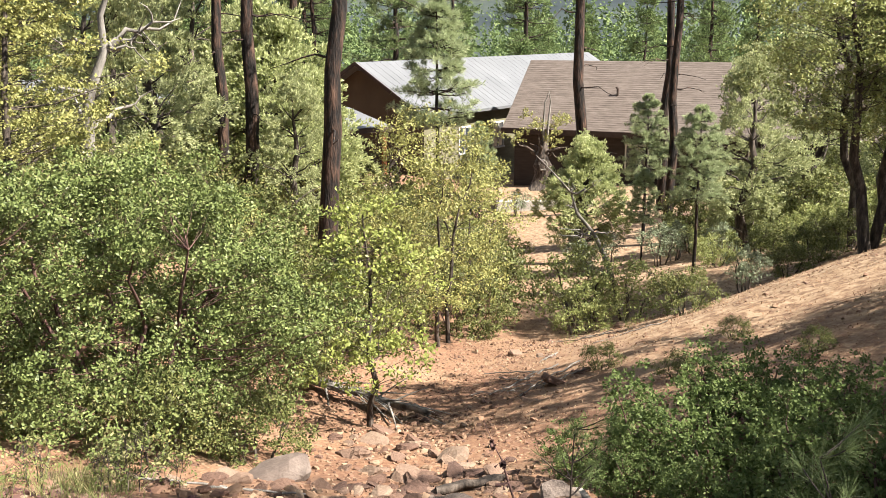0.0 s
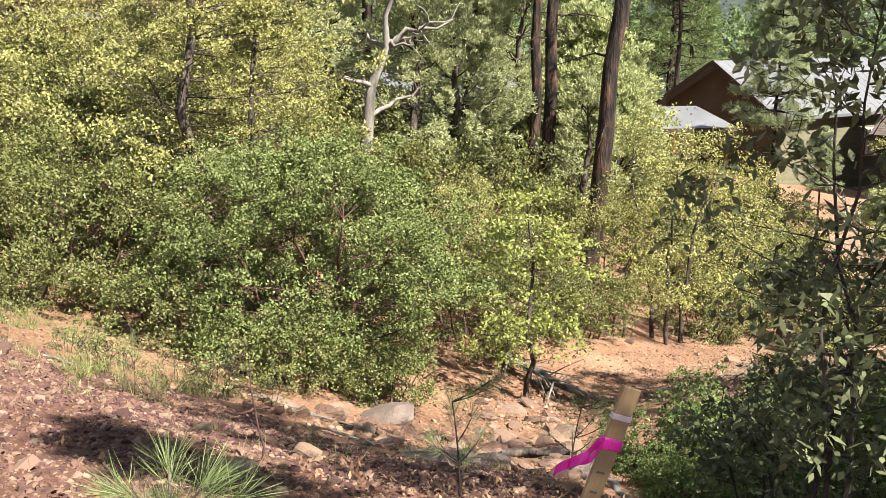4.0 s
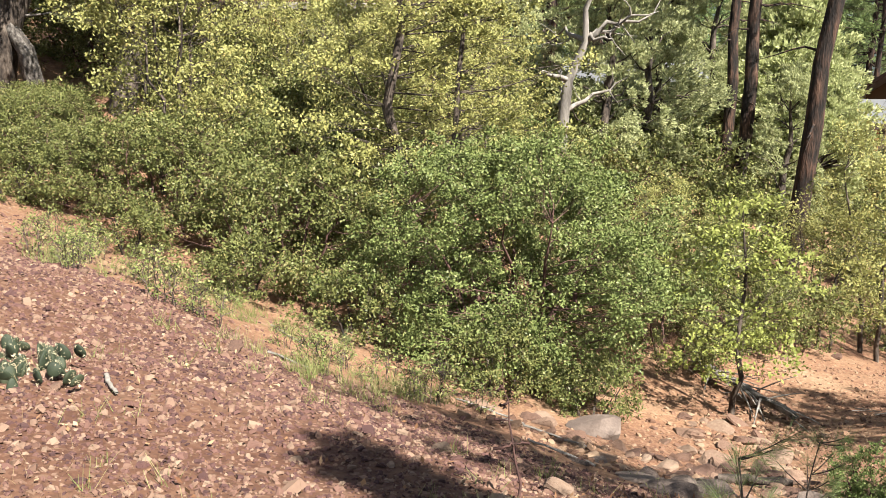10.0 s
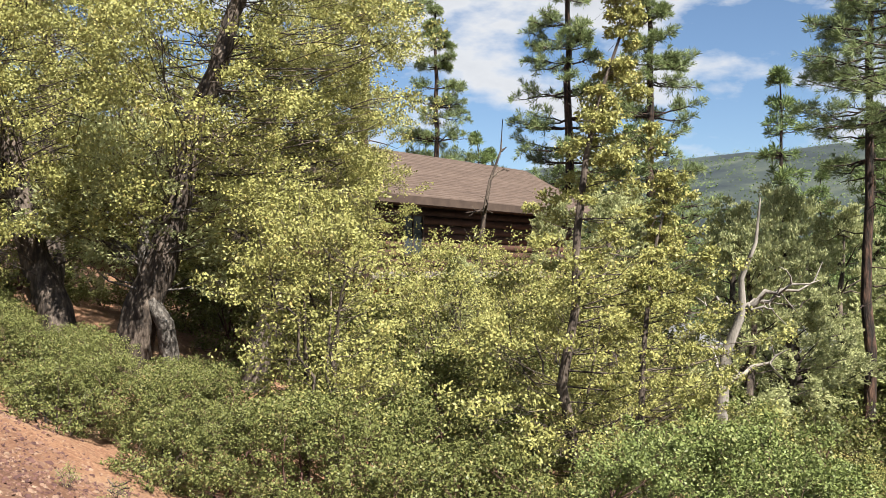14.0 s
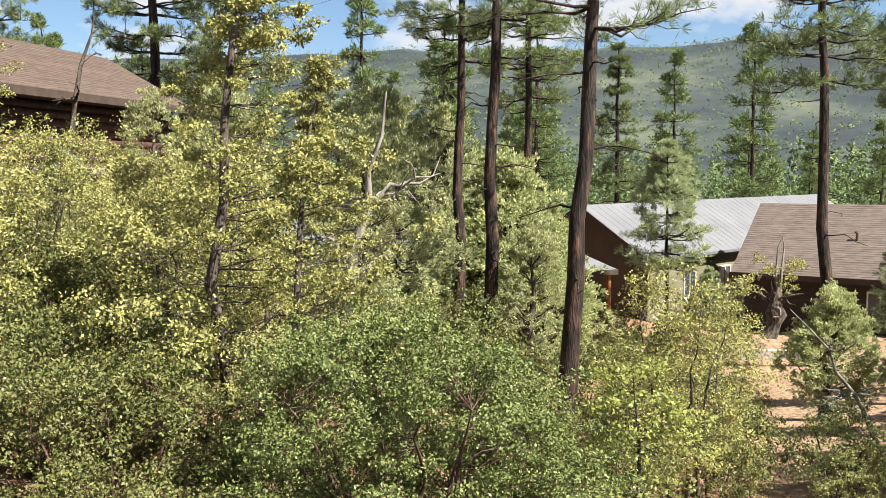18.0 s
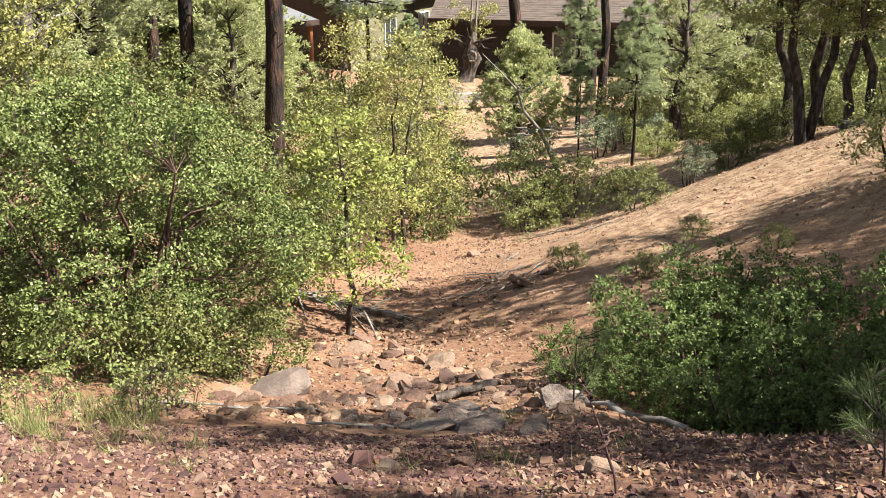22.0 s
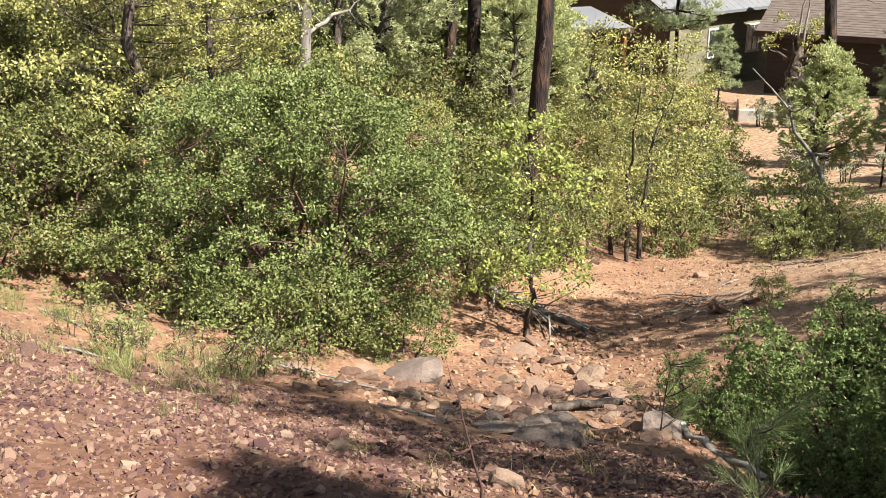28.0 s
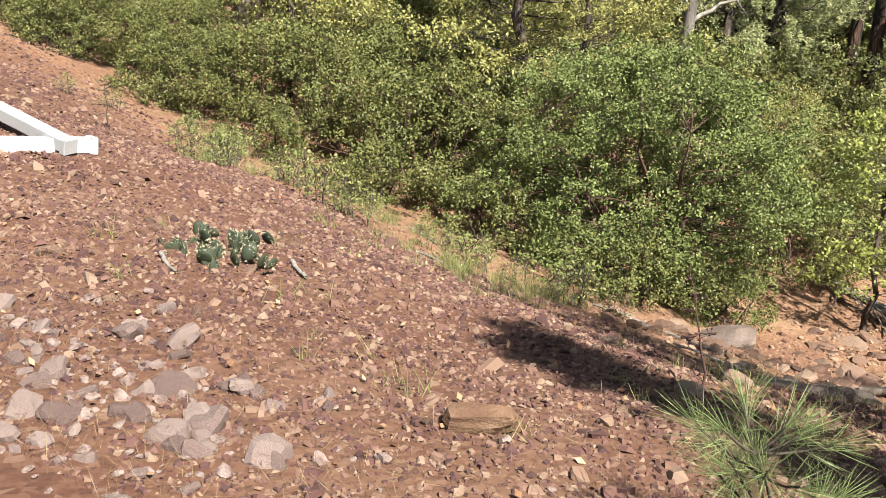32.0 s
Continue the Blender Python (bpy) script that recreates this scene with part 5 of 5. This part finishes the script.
def log_thing(name, a, b, r, mat, label, category="log", seed=1, splinters=0):
    rng = np.random.default_rng(seed)
    a, b = np.array(a, float), np.array(b, float)
    ob = thing(name, Matrix.Translation(a), label, category)
    ln = np.linalg.norm(b - a)
    part("trunk", Geo().add(*tube(curve((0, 0, 0), b - a, (b - a) / 2 + rng.normal(0, 0.04 * ln, 3) * [1, 1, 0.3], 9, rng, 0.01 * ln), r * np.linspace(1, 0.7, 9), 8, flat=0.75, wobble=0.14, rng=rng)), mat, ob, smooth=True)
    for i in range(splinters):
        q = (b - a) * rng.uniform(0.1, 0.95)
        d = unit((b - a) / ln + rng.normal(0, 0.45, 3) * [1, 1, 0.25]) * ln * rng.uniform(0.2, 0.5)
        part("splinter", Geo().add(*tube(curve(q, q + d, q + d / 2 + [0, 0, 0.03], 5), np.linspace(r * 0.3, 0.006, 5), 5, flat=0.5)), mat, ob, smooth=True)
    return ob


log_thing("rotten_log", on(-1.45, 10.3, 0.08), on(-0.15, 9.3, 0.1), 0.06, M_DEAD, "split grey rotten log behind the young oak", seed=71, splinters=26)
log_thing("fallen_log", on(7.2, 14.8, 0.1), on(8.9, 15.0, 0.12), 0.11, M_DEAD, "grey fallen log on the shaded bank", seed=72, splinters=2)
log_thing("fallen_log", on(8.2, 12.6, 0.1), on(10.2, 13.2, 0.12), 0.1, M_DEAD, "grey fallen log on the shaded bank", seed=73, splinters=2)
log_thing("dark_log", on(-0.05, 6.35, 0.04), on(0.45, 6.5, 0.05), 0.045, M_OAKBARK, "short dark log across the rocks of the wash", seed=74)
log_thing("pale_branch", on(0.75, 6.1, 0.04), on(1.35, 4.9, 0.05), 0.035, M_DEAD, "pale dry branch lying beside the shaded bush", "branch", seed=75)
rl = np.random.default_rng(76)
for i in range(9):
    a = np.array([rl.uniform(0.9, 2.9), rl.uniform(9.2, 13.8)])
    b = a + np.array([rl.uniform(-1.0, -0.2), rl.uniform(-0.9, 0.7)])
    log_thing("dry_branch", on(a[0], a[1], 0.03), on(b[0], b[1], 0.02), 0.01, M_DEAD, "thin dry branch on the bank of the wash", "branch", seed=80 + i, splinters=4)
for i, (x, y, dx, dy) in enumerate(((-2.1, 5.9, 0.7, -0.1), (-1.5, 5.6, 0.6, 0.25), (-0.9, 4.9, 0.5, -0.05), (-1.7, 2.3, 0.22, -0.12), (-3.6, 5.4, 0.4, -0.1), (-2.7, 4.4, 0.3, 0.1), (-1.95, 1.75, 0.25, -0.1))):
    log_thing("stick", on(x, y, 0.02), on(x + dx, y + dy, 0.02), 0.012, M_DEAD, "dry pale stick on the gravel", "stick", seed=95 + i)

# ---- survey stake, fallen sign post, cactus ----
s_up = Vector((0.2, 0.125, 0.712)).normalized()
s_right = (Vector((0.857, 0.515, 0)) - s_up * Vector((0.857, 0.515, 0)).dot(s_up)).normalized()
s_turn = Matrix((s_right, s_up.cross(s_right), s_up)).transposed().to_4x4()
stake = thing("survey_stake", Matrix.Translation((1.64, 1.61, 0.16)) @ s_turn, "leaning wooden survey stake tied with pink ribbon", "survey stake")
st = Geo().add(*box(-0.022, -0.006, 0.0, 0.022, 0.006, 0.755, 0.002))
part("lath", st, M_LATH, stake)
part("tape", Geo().add(*box(-0.0235, -0.0075, 0.675, 0.0235, 0.0075, 0.688)), M_TAPE, stake, "pale tape near the top")
for i in range(4):
    part("mark", Geo().add(*box(-0.012 + 0.002 * i, -0.0072, 0.54 - 0.05 * i, 0.008, -0.0062, 0.545 - 0.05 * i)), M_INKSHADE, stake, "faded ink stroke")
rib = Geo()
tt = np.linspace(0, 1, 16)
for k, (dx, dz, w) in enumerate(((-0.1, -0.085, 0.024), (-0.08, -0.05, 0.02))):
    mid = np.stack([dx * tt - 0.01, 0.012 * np.sin(9 * tt + k) - 0.012, 0.615 + dz * tt + 0.012 * np.sin(5 * tt + 2 * k) - 0.03 * tt * tt * k], 1)
    a, b = mid + [0, 0, w / 2], mid - [0, 0.006, w / 2]
    v = np.concatenate([a, b, a + [0, 0.0012, 0], b + [0, 0.0012, 0]])
    n = len(tt)
    i = np.arange(n - 1)
    rib.add(v, np.concatenate([np.stack([i, i + 1, n + i + 1, n + i], 1), np.stack([2 * n + i, 3 * n + i, 3 * n + i + 1, 2 * n + i + 1], 1)]))
part("ribbon", rib, M_PINK, stake, "bright pink flagging ribbon")
part("knot", Geo().add(*box(-0.026, -0.011, 0.6, 0.026, 0.011, 0.628, 0.004)), M_PINK, stake)

post = thing("sign_post", pose(*on(-3.7, 2.45, 0.0)), "fallen white vinyl sign post lying on the gravel", "sign post")
def beam(name, p, q, w, up=0.0):
    p, q = Vector(p), Vector(q)
    ln = (q - p).length
    m = Matrix.Translation(p) @ (q - p).to_track_quat("X", "Z").to_matrix().to_4x4()
    ob = part(name, Geo().add(*box(0, -w / 2, -w / 2, ln, w / 2, w / 2, 0.008)), M_WHITE, post, at=m)
    part("cap", Geo().add(*box(-0.02, -w / 2 - 0.006, -w / 2 - 0.006, 0.03, w / 2 + 0.006, w / 2 + 0.006, 0.006)), M_WHITE, ob)
    return ob
o = Vector(on(-3.7, 2.45))
def rel(x, y, lift):
    return Vector(on(x, y, lift)) - o
beam("post", rel(-3.72, 2.56, 0.05), rel(-4.12, 0.75, 0.05), 0.095)
beam("arm", rel(-3.66, 2.37, 0.06), rel(-4.3, 2.28, 0.11), 0.088)

cactus = thing("prickly_pear", at(-1.88, 2.05), "low clump of prickly pear cactus on the gravel", "cactus")
rk = np.random.default_rng(77)
pads = []
for i in range(52):
    a, r = rk.uniform(0, 6.283), rk.uniform(0.02, 0.26)
    w, h, tilt = rk.uniform(0.022, 0.034), rk.uniform(0.028, 0.046), rk.uniform(-30, 30)
    m = pose(r * 1.3 * math.cos(a), r * math.sin(a), h * 0.75 * (1 if i < 26 else 1.7), tilt, rk.uniform(-25, 25), rk.uniform(0, 180))
    th, ph = np.meshgrid(np.linspace(0, np.pi, 9), np.arange(14) * 2 * np.pi / 14, indexing="ij")
    v = np.stack([w * np.sin(th) * np.cos(ph) * (1.15 - 0.25 * np.cos(th + np.pi)), 0.011 * np.sin(th) * np.sin(ph), -h * np.cos(th)], -1)
    i2, j2 = np.meshgrid(np.arange(8), np.arange(14), indexing="ij")
    f = np.stack([i2 * 14 + j2, i2 * 14 + (j2 + 1) % 14, (i2 + 1) * 14 + (j2 + 1) % 14, (i2 + 1) * 14 + j2], -1)
    pad = part("pad", Geo().add(v, f), M_CACTUS, cactus, smooth=True, at=m)
    sp = v.reshape(-1, 3)[rk.integers(14, 112, 14)]
    spines = part("spines", Geo().add(*tufts(sp, sp * [1, 30, 1], 3, 0.02, 0.0009, rk, 0.6)), M_SPINE, pad, "pale spines")
    tagged(spines, "pale spines", kind="stuff")

# ---- pine seedlings, grass, stones ----
def seedling(seed, m, height, branches, label, fill=42, reach=1.0):
    rng = np.random.default_rng(seed)
    ob = thing("pine_seedling", m, label, "pine seedling", "pine seedlings")
    g, places, axes = Geo(), [], []
    stem = curve((0, 0, -0.03), (rng.normal(0, 0.05), rng.normal(0, 0.05), height), (0, 0, height / 2), 6)
    g.add(*tube(stem, np.linspace(0.0065, 0.003, 6), 6))
    for i in range(branches):
        k = rng.integers(1, 6)
        a = rng.uniform(0, 6.283)
        tip = stem[k] + np.array([math.cos(a), math.sin(a), rng.uniform(0.2, 0.9)]) * height * rng.uniform(0.18, 0.42) * reach
        b = curve(stem[k], tip, (stem[k] + tip) / 2 - [0, 0, 0.02], 4)
        g.add(*tube(b, np.linspace(0.004, 0.003, 4), 5))
        for q in (b[-1], b[-1] * 0.7 + b[-2] * 0.3, b[-2]):
            places.append(q)
            axes.append(tip - stem[k])
    for q in (1.0, 0.92, 0.85, 0.7):
        places.append(stem[0] + (stem[-1] - stem[0]) * q)
        axes.append(np.array([0, 0, 0.5]))
    part("stem", g, M_OAKBARK, ob, smooth=True)
    part("needles", Geo().add(*tufts(np.array(places), unit(np.array(axes)), fill, 0.12, 0.0017, rng, 0.75)), M_SEEDLING, ob)
    return ob


seed_a = seedling(101, at(0.99, 1.31), 0.34, 20, "young pine seedling with long bright needles", 26, 1.15)
seed_b = seedling(102, at(0.76, 5.35), 0.46, 10, "thin pine seedling beside the shaded bush", 26)
for ob, x, y, a, s in ((seed_b, 1.12, 2.5, 60, 0.7), (seed_b, -2.75, 5.35, 140, 0.5)):
    copy_thing(ob, at(x, y, a, s))

rg = np.random.default_rng(111)
def grass(n, x0, x1, y0, y1, h, w, per, name, label):
    g = Geo()
    cx, cy = rg.uniform(x0, x1, n), rg.uniform(y0, y1, n)
    keep = vnoise(cx * 1.3 + 20, cy * 1.3) > -0.02
    cx, cy = cx[keep], cy[keep]
    bx, by = np.repeat(cx, per) + rg.normal(0, 0.035, len(cx) * per), np.repeat(cy, per) + rg.normal(0, 0.035, len(cx) * per)
    p = np.stack([bx, by, lie(bx, by) - 0.005], 1)
    d = unit(rg.normal(0, 0.4, p.shape) + [0, 0, 1.0])
    s = unit(np.cross(d, rg.standard_normal(p.shape)))
    ln = h * rg.uniform(0.4, 1.2, (len(p), 1))
    tip = p + d * ln + rg.normal(0, 0.2, p.shape) * ln * [1, 1, 0.2]
    g.add(np.stack([p - s * w / 2, p + s * w / 2, tip + s * w / 6, tip - s * w / 6], 1).reshape(-1, 3), np.arange(4 * len(p)).reshape(-1, 4))
    tagged(new(name, g.mesh(name, M_GRASS)), label, "grass", kind="stuff")


grass(120, -5.6, -1.2, 3.9, 6.0, 0.16, 0.004, 26, "grass", "thin dry grass and weeds along the rim of the bank")
grass(60, -3.0, 0.6, 3.2, 5.4, 0.11, 0.004, 22, "grass", "sparse grass on the gravel above the wash")
grass(26, -2.6, 0.4, 1.3, 3.2, 0.09, 0.003, 16, "grass", "small tufts of grass in the gravel")
grass(120, 1.5, 6.0, 13.0, 26.0, 0.16, 0.006, 20, "grass", "dry grass along the far path")

weed = broadleaf("weed", 121, 0.3, 0.2, 0.02, 0.024, 300, M_OAKBARK, M_GRASS, "small leafy weed on the rim of the bank", "weed", trunk_r=0.004, stems=4, clumps=18, clump_r=0.08, m=at(-2.6, 4.75))
for i in range(34):
    x = rg.uniform(-6.5, -1.4)
    copy_thing(weed, at(x, 5.75 + 0.12 * (x + 2) * 0.2 - rg.uniform(0, 1.7) + (0.0 if x > -4 else 0.0), rg.uniform(0, 360), rg.uniform(0.6, 1.3)))

slab = part("sandstone_slab", rock_geo(np.random.default_rng(133), 0.115, 0.06, 0.046, 0.1, 6), M_SLAB, at=pose(*on(0.06, 1.42, 0.028), 4, -3, 30))
tagged(slab, "flat ochre sandstone block lying on the gravel", "stone")
boulder = part("boulder", rock_geo(np.random.default_rng(131), 0.24, 0.17, 0.15, 0.12, 6), M_GREYROCK, at=pose(*on(-1.2, 6.7, 0.04), 0, 0, 10))
tagged(boulder, "grey boulder at the foot of the big bush", "boulder")


def stones(n, place, size, flat, mat, label, group, seed, lift=0.3):
    rng = np.random.default_rng(seed)
    base = [rock_geo(rng, 1, 0.72, flat * k, 0.15, 4).mesh("stone", mat, False) for k in (0.7, 1.0, 1.3, 0.85)]
    for i in range(n):
        x, y = place(rng)
        s = size * min(1.5, math.exp(rng.normal(-0.25, 0.45)))
        ob = new("stone", base[i % 4])
        ob.matrix_basis = pose(*on(x, y, s * flat * lift), rng.uniform(-24, 24), rng.uniform(-24, 24), rng.uniform(0, 360)) @ Matrix.Scale(s, 4)
        tagged(ob, label, "stone", group)


stones(112, lambda r: (r.normal(-0.1, 0.6), r.normal(6.3, 0.5)), 0.085, 0.32, M_STONE, "flat reddish stone in the wash", "stones of the wash", 141)
stones(34, lambda r: (r.normal(0.05, 0.32), r.normal(5.3, 0.35)), 0.125, 0.26, M_GREYROCK, "flat dark grey stone in the wash", "stones of the wash", 142)
stones(30, lambda r: (r.normal(-0.45, 0.35), r.normal(8.0, 0.7)), 0.1, 0.4, M_STONE, "pale rounded stone in the bed of the wash", "stones of the wash", 143)
stones(18, lambda r: (r.uniform(-2.6, -0.6), r.uniform(5.6, 6.4)), 0.09, 0.4, M_STONE, "stone along the foot of the bank", "stones of the bank", 144)
stones(90, lambda r: (-0.95 + r.normal(0, 0.62), 0.7 + r.normal(0, 0.24)), 0.048, 0.7, M_GRANITE, "pale pink granite cobble at the edge of the gravel", "granite cobbles", 145, 0.1)
stones(32, lambda r: (r.uniform(-4.5, 0.8), r.uniform(1.2, 4.6)), 0.045, 0.5, M_STONE, "loose stone on the gravel bank", "stones of the bank", 146)
stones(14, lambda r: (r.normal(0.9, 0.8), r.uniform(9, 15)), 0.11, 0.4, M_STONE, "stone on the slope of the wash", "stones of the slope", 147)


def chips(n, x0, x1, y0, y1, size, name, label, mat, seed, keep=None, thin=0.55):
    """Loose chips: little broken blocks, each a shape of its own."""
    rng = np.random.default_rng(seed)
    x, y = rng.uniform(x0, x1, n), rng.uniform(y0, y1, n)
    if keep is not None:
        k = keep(x, y, rng)
        x, y = x[k], y[k]
    n = len(x)
    s = size * np.exp(rng.normal(0, 0.45, n))[:, None, None]
    cube = np.array([(a, b, c) for c in (-1, 1) for b in (-1, 1) for a in (-1, 1)], float)
    cube[4:, :2] *= 0.6
    v = cube[None] * (1 + np.clip(rng.normal(0, 0.26, (n, 8, 3)), -0.45, 0.45)) * np.array([0.6, 0.42, 0.42 * thin]) * s
    a = rng.uniform(0, 6.283, n)
    tilt = rng.normal(0, 0.3, (n, 2))
    ca, sa = np.cos(a)[:, None], np.sin(a)[:, None]
    vx, vy = v[..., 0] * ca - v[..., 1] * sa, v[..., 0] * sa + v[..., 1] * ca
    vz = v[..., 2] + vx * tilt[:, :1] + vy * tilt[:, 1:]
    v = np.stack([vx + x[:, None], vy + y[:, None], vz + (lie(x, y)[:, None] + s[:, 0] * 0.15)], -1)
    f = np.array([(0, 2, 3, 1), (4, 5, 7, 6), (0, 1, 5, 4), (2, 6, 7, 3), (0, 4, 6, 2), (1, 3, 7, 5)])
    g = Geo().add(v, (np.arange(n)[:, None, None] * 8 + f[None]))
    tagged(new(name, g.mesh(name, mat)), label, "gravel", kind="stuff")


rim = lambda x, y, r: y < 5.2 + 0.25 * np.sin(x) + r.normal(0, 0.35, len(x))
chips(52000, -5.2, 1.6, 0.4, 4.6, 0.0122, "gravel", "reddish purple gravel and rock chips on the bank", M_CHIP, 151, rim)
chips(4200, -9.5, 1.2, 0.6, 6.0, 0.019, "rock_chips", "larger reddish rock chips on the bank", M_CHIP, 152, rim)
chips(10000, -10.5, -5.2, 1.0, 6.0, 0.017, "far_gravel", "reddish rock chips on the far part of the bank", M_CHIP, 155, rim)
def rubble(n, place, size, name, label, mat, seed):
    """Many small broken stones joined into one mesh."""
    rng = np.random.default_rng(seed)
    shapes = [rock_geo(rng, 1, 0.75, 0.5, 0.15, 3) for _ in range(10)]
    g = Geo()
    for i in range(n):
        x, y = place(rng)
        s = size * min(1.8, math.exp(rng.normal(-0.2, 0.5)))
        turn = np.array(pose(0, 0, 0, rng.uniform(-30, 30), rng.uniform(-30, 30), rng.uniform(0, 360)).to_3x3())
        base = shapes[i % 10]
        g.add(base.v[0] @ turn.T * s + on(x, y, 0.2 * s), base.f[0])
    tagged(new(name, g.mesh(name, mat)), label, "rubble", kind="stuff")


rubble(560, lambda r: (r.normal(-0.2, 0.55), r.uniform(5.2, 9.8)), 0.028, "wash_rubble", "broken rubble strewn through the wash", M_WASH, 156)
rubble(340, lambda r: (-1.0 + r.normal(0, 0.8), 0.7 + r.normal(0, 0.28)), 0.017, "granite_rubble", "small broken granite between the cobbles", M_GRANITE, 157)
rubble(380, lambda r: (r.uniform(-4.5, 1.0), r.uniform(1.0, 4.6)), 0.019, "bank_rubble", "small stones lying on the gravel", M_STONE, 158)
rubble(260, lambda r: (r.uniform(-2.4, 0.4), r.normal(5.5, 0.25)), 0.035, "rim_rubble", "pale stones along the lip of the bank", M_WASH, 159)
chips(9000, -2.2, 2.4, 5.0, 15.0, 0.02, "wash_gravel", "stony debris in the bed of the wash", M_WASH, 153, lambda x, y, r: np.abs(x + 0.3 - np.interp(y, (0, 10, 15), (0, 0, 1.6))) < 0.9 + r.normal(0, 0.4, len(x)))
chips(5000, 0.8, 9.0, 6.5, 26.0, 0.017, "slope_gravel", "scattered chips on the sunlit slope", M_WASH, 154)

pl = np.random.default_rng(161)
lx, ly = pl.uniform(0.3, 9.5, 34000), 2.3 + 17.7 * pl.uniform(0, 1, 34000) ** 1.5
lg = Geo().add(*leaves(np.stack([lx, ly, lie(lx, ly) + 0.01], 1), 0.032, 0.012, pl, up=1.4))
tagged(new("leaf_litter", lg.mesh("leaf_litter", M_LITTER)), "dry leaves and needles under the trees of the bank", "litter", kind="stuff")

# fallen needles and yellowed leaves caught among the stones
nx, ny = pl.uniform(-2.6, 0.6, 4200), np.abs(pl.normal(0, 0.7, 4200)) + 0.35
ng = Geo().add(*leaves(np.stack([nx, ny, lie(nx, ny) + 0.016], 1) + pl.normal(0, 0.003, (4200, 3)), 0.08, 0.0014, pl, up=1.5))
tagged(new("needle_litter", ng.mesh("needle_litter", M_STRAW)), "fallen straw-coloured pine needles on the gravel", "litter", kind="stuff")
yx, yy = pl.uniform(-4.5, 1.0, 520), pl.uniform(0.4, 4.2, 520)
yg = Geo().add(*leaves(np.stack([yx, yy, lie(yx, yy) + 0.014], 1), 0.034, 0.02, pl, up=1.5))
tagged(new("fallen_leaves", yg.mesh("fallen_leaves", M_LITTER)), "scattered dry oak leaves on the gravel", "litter", kind="stuff")
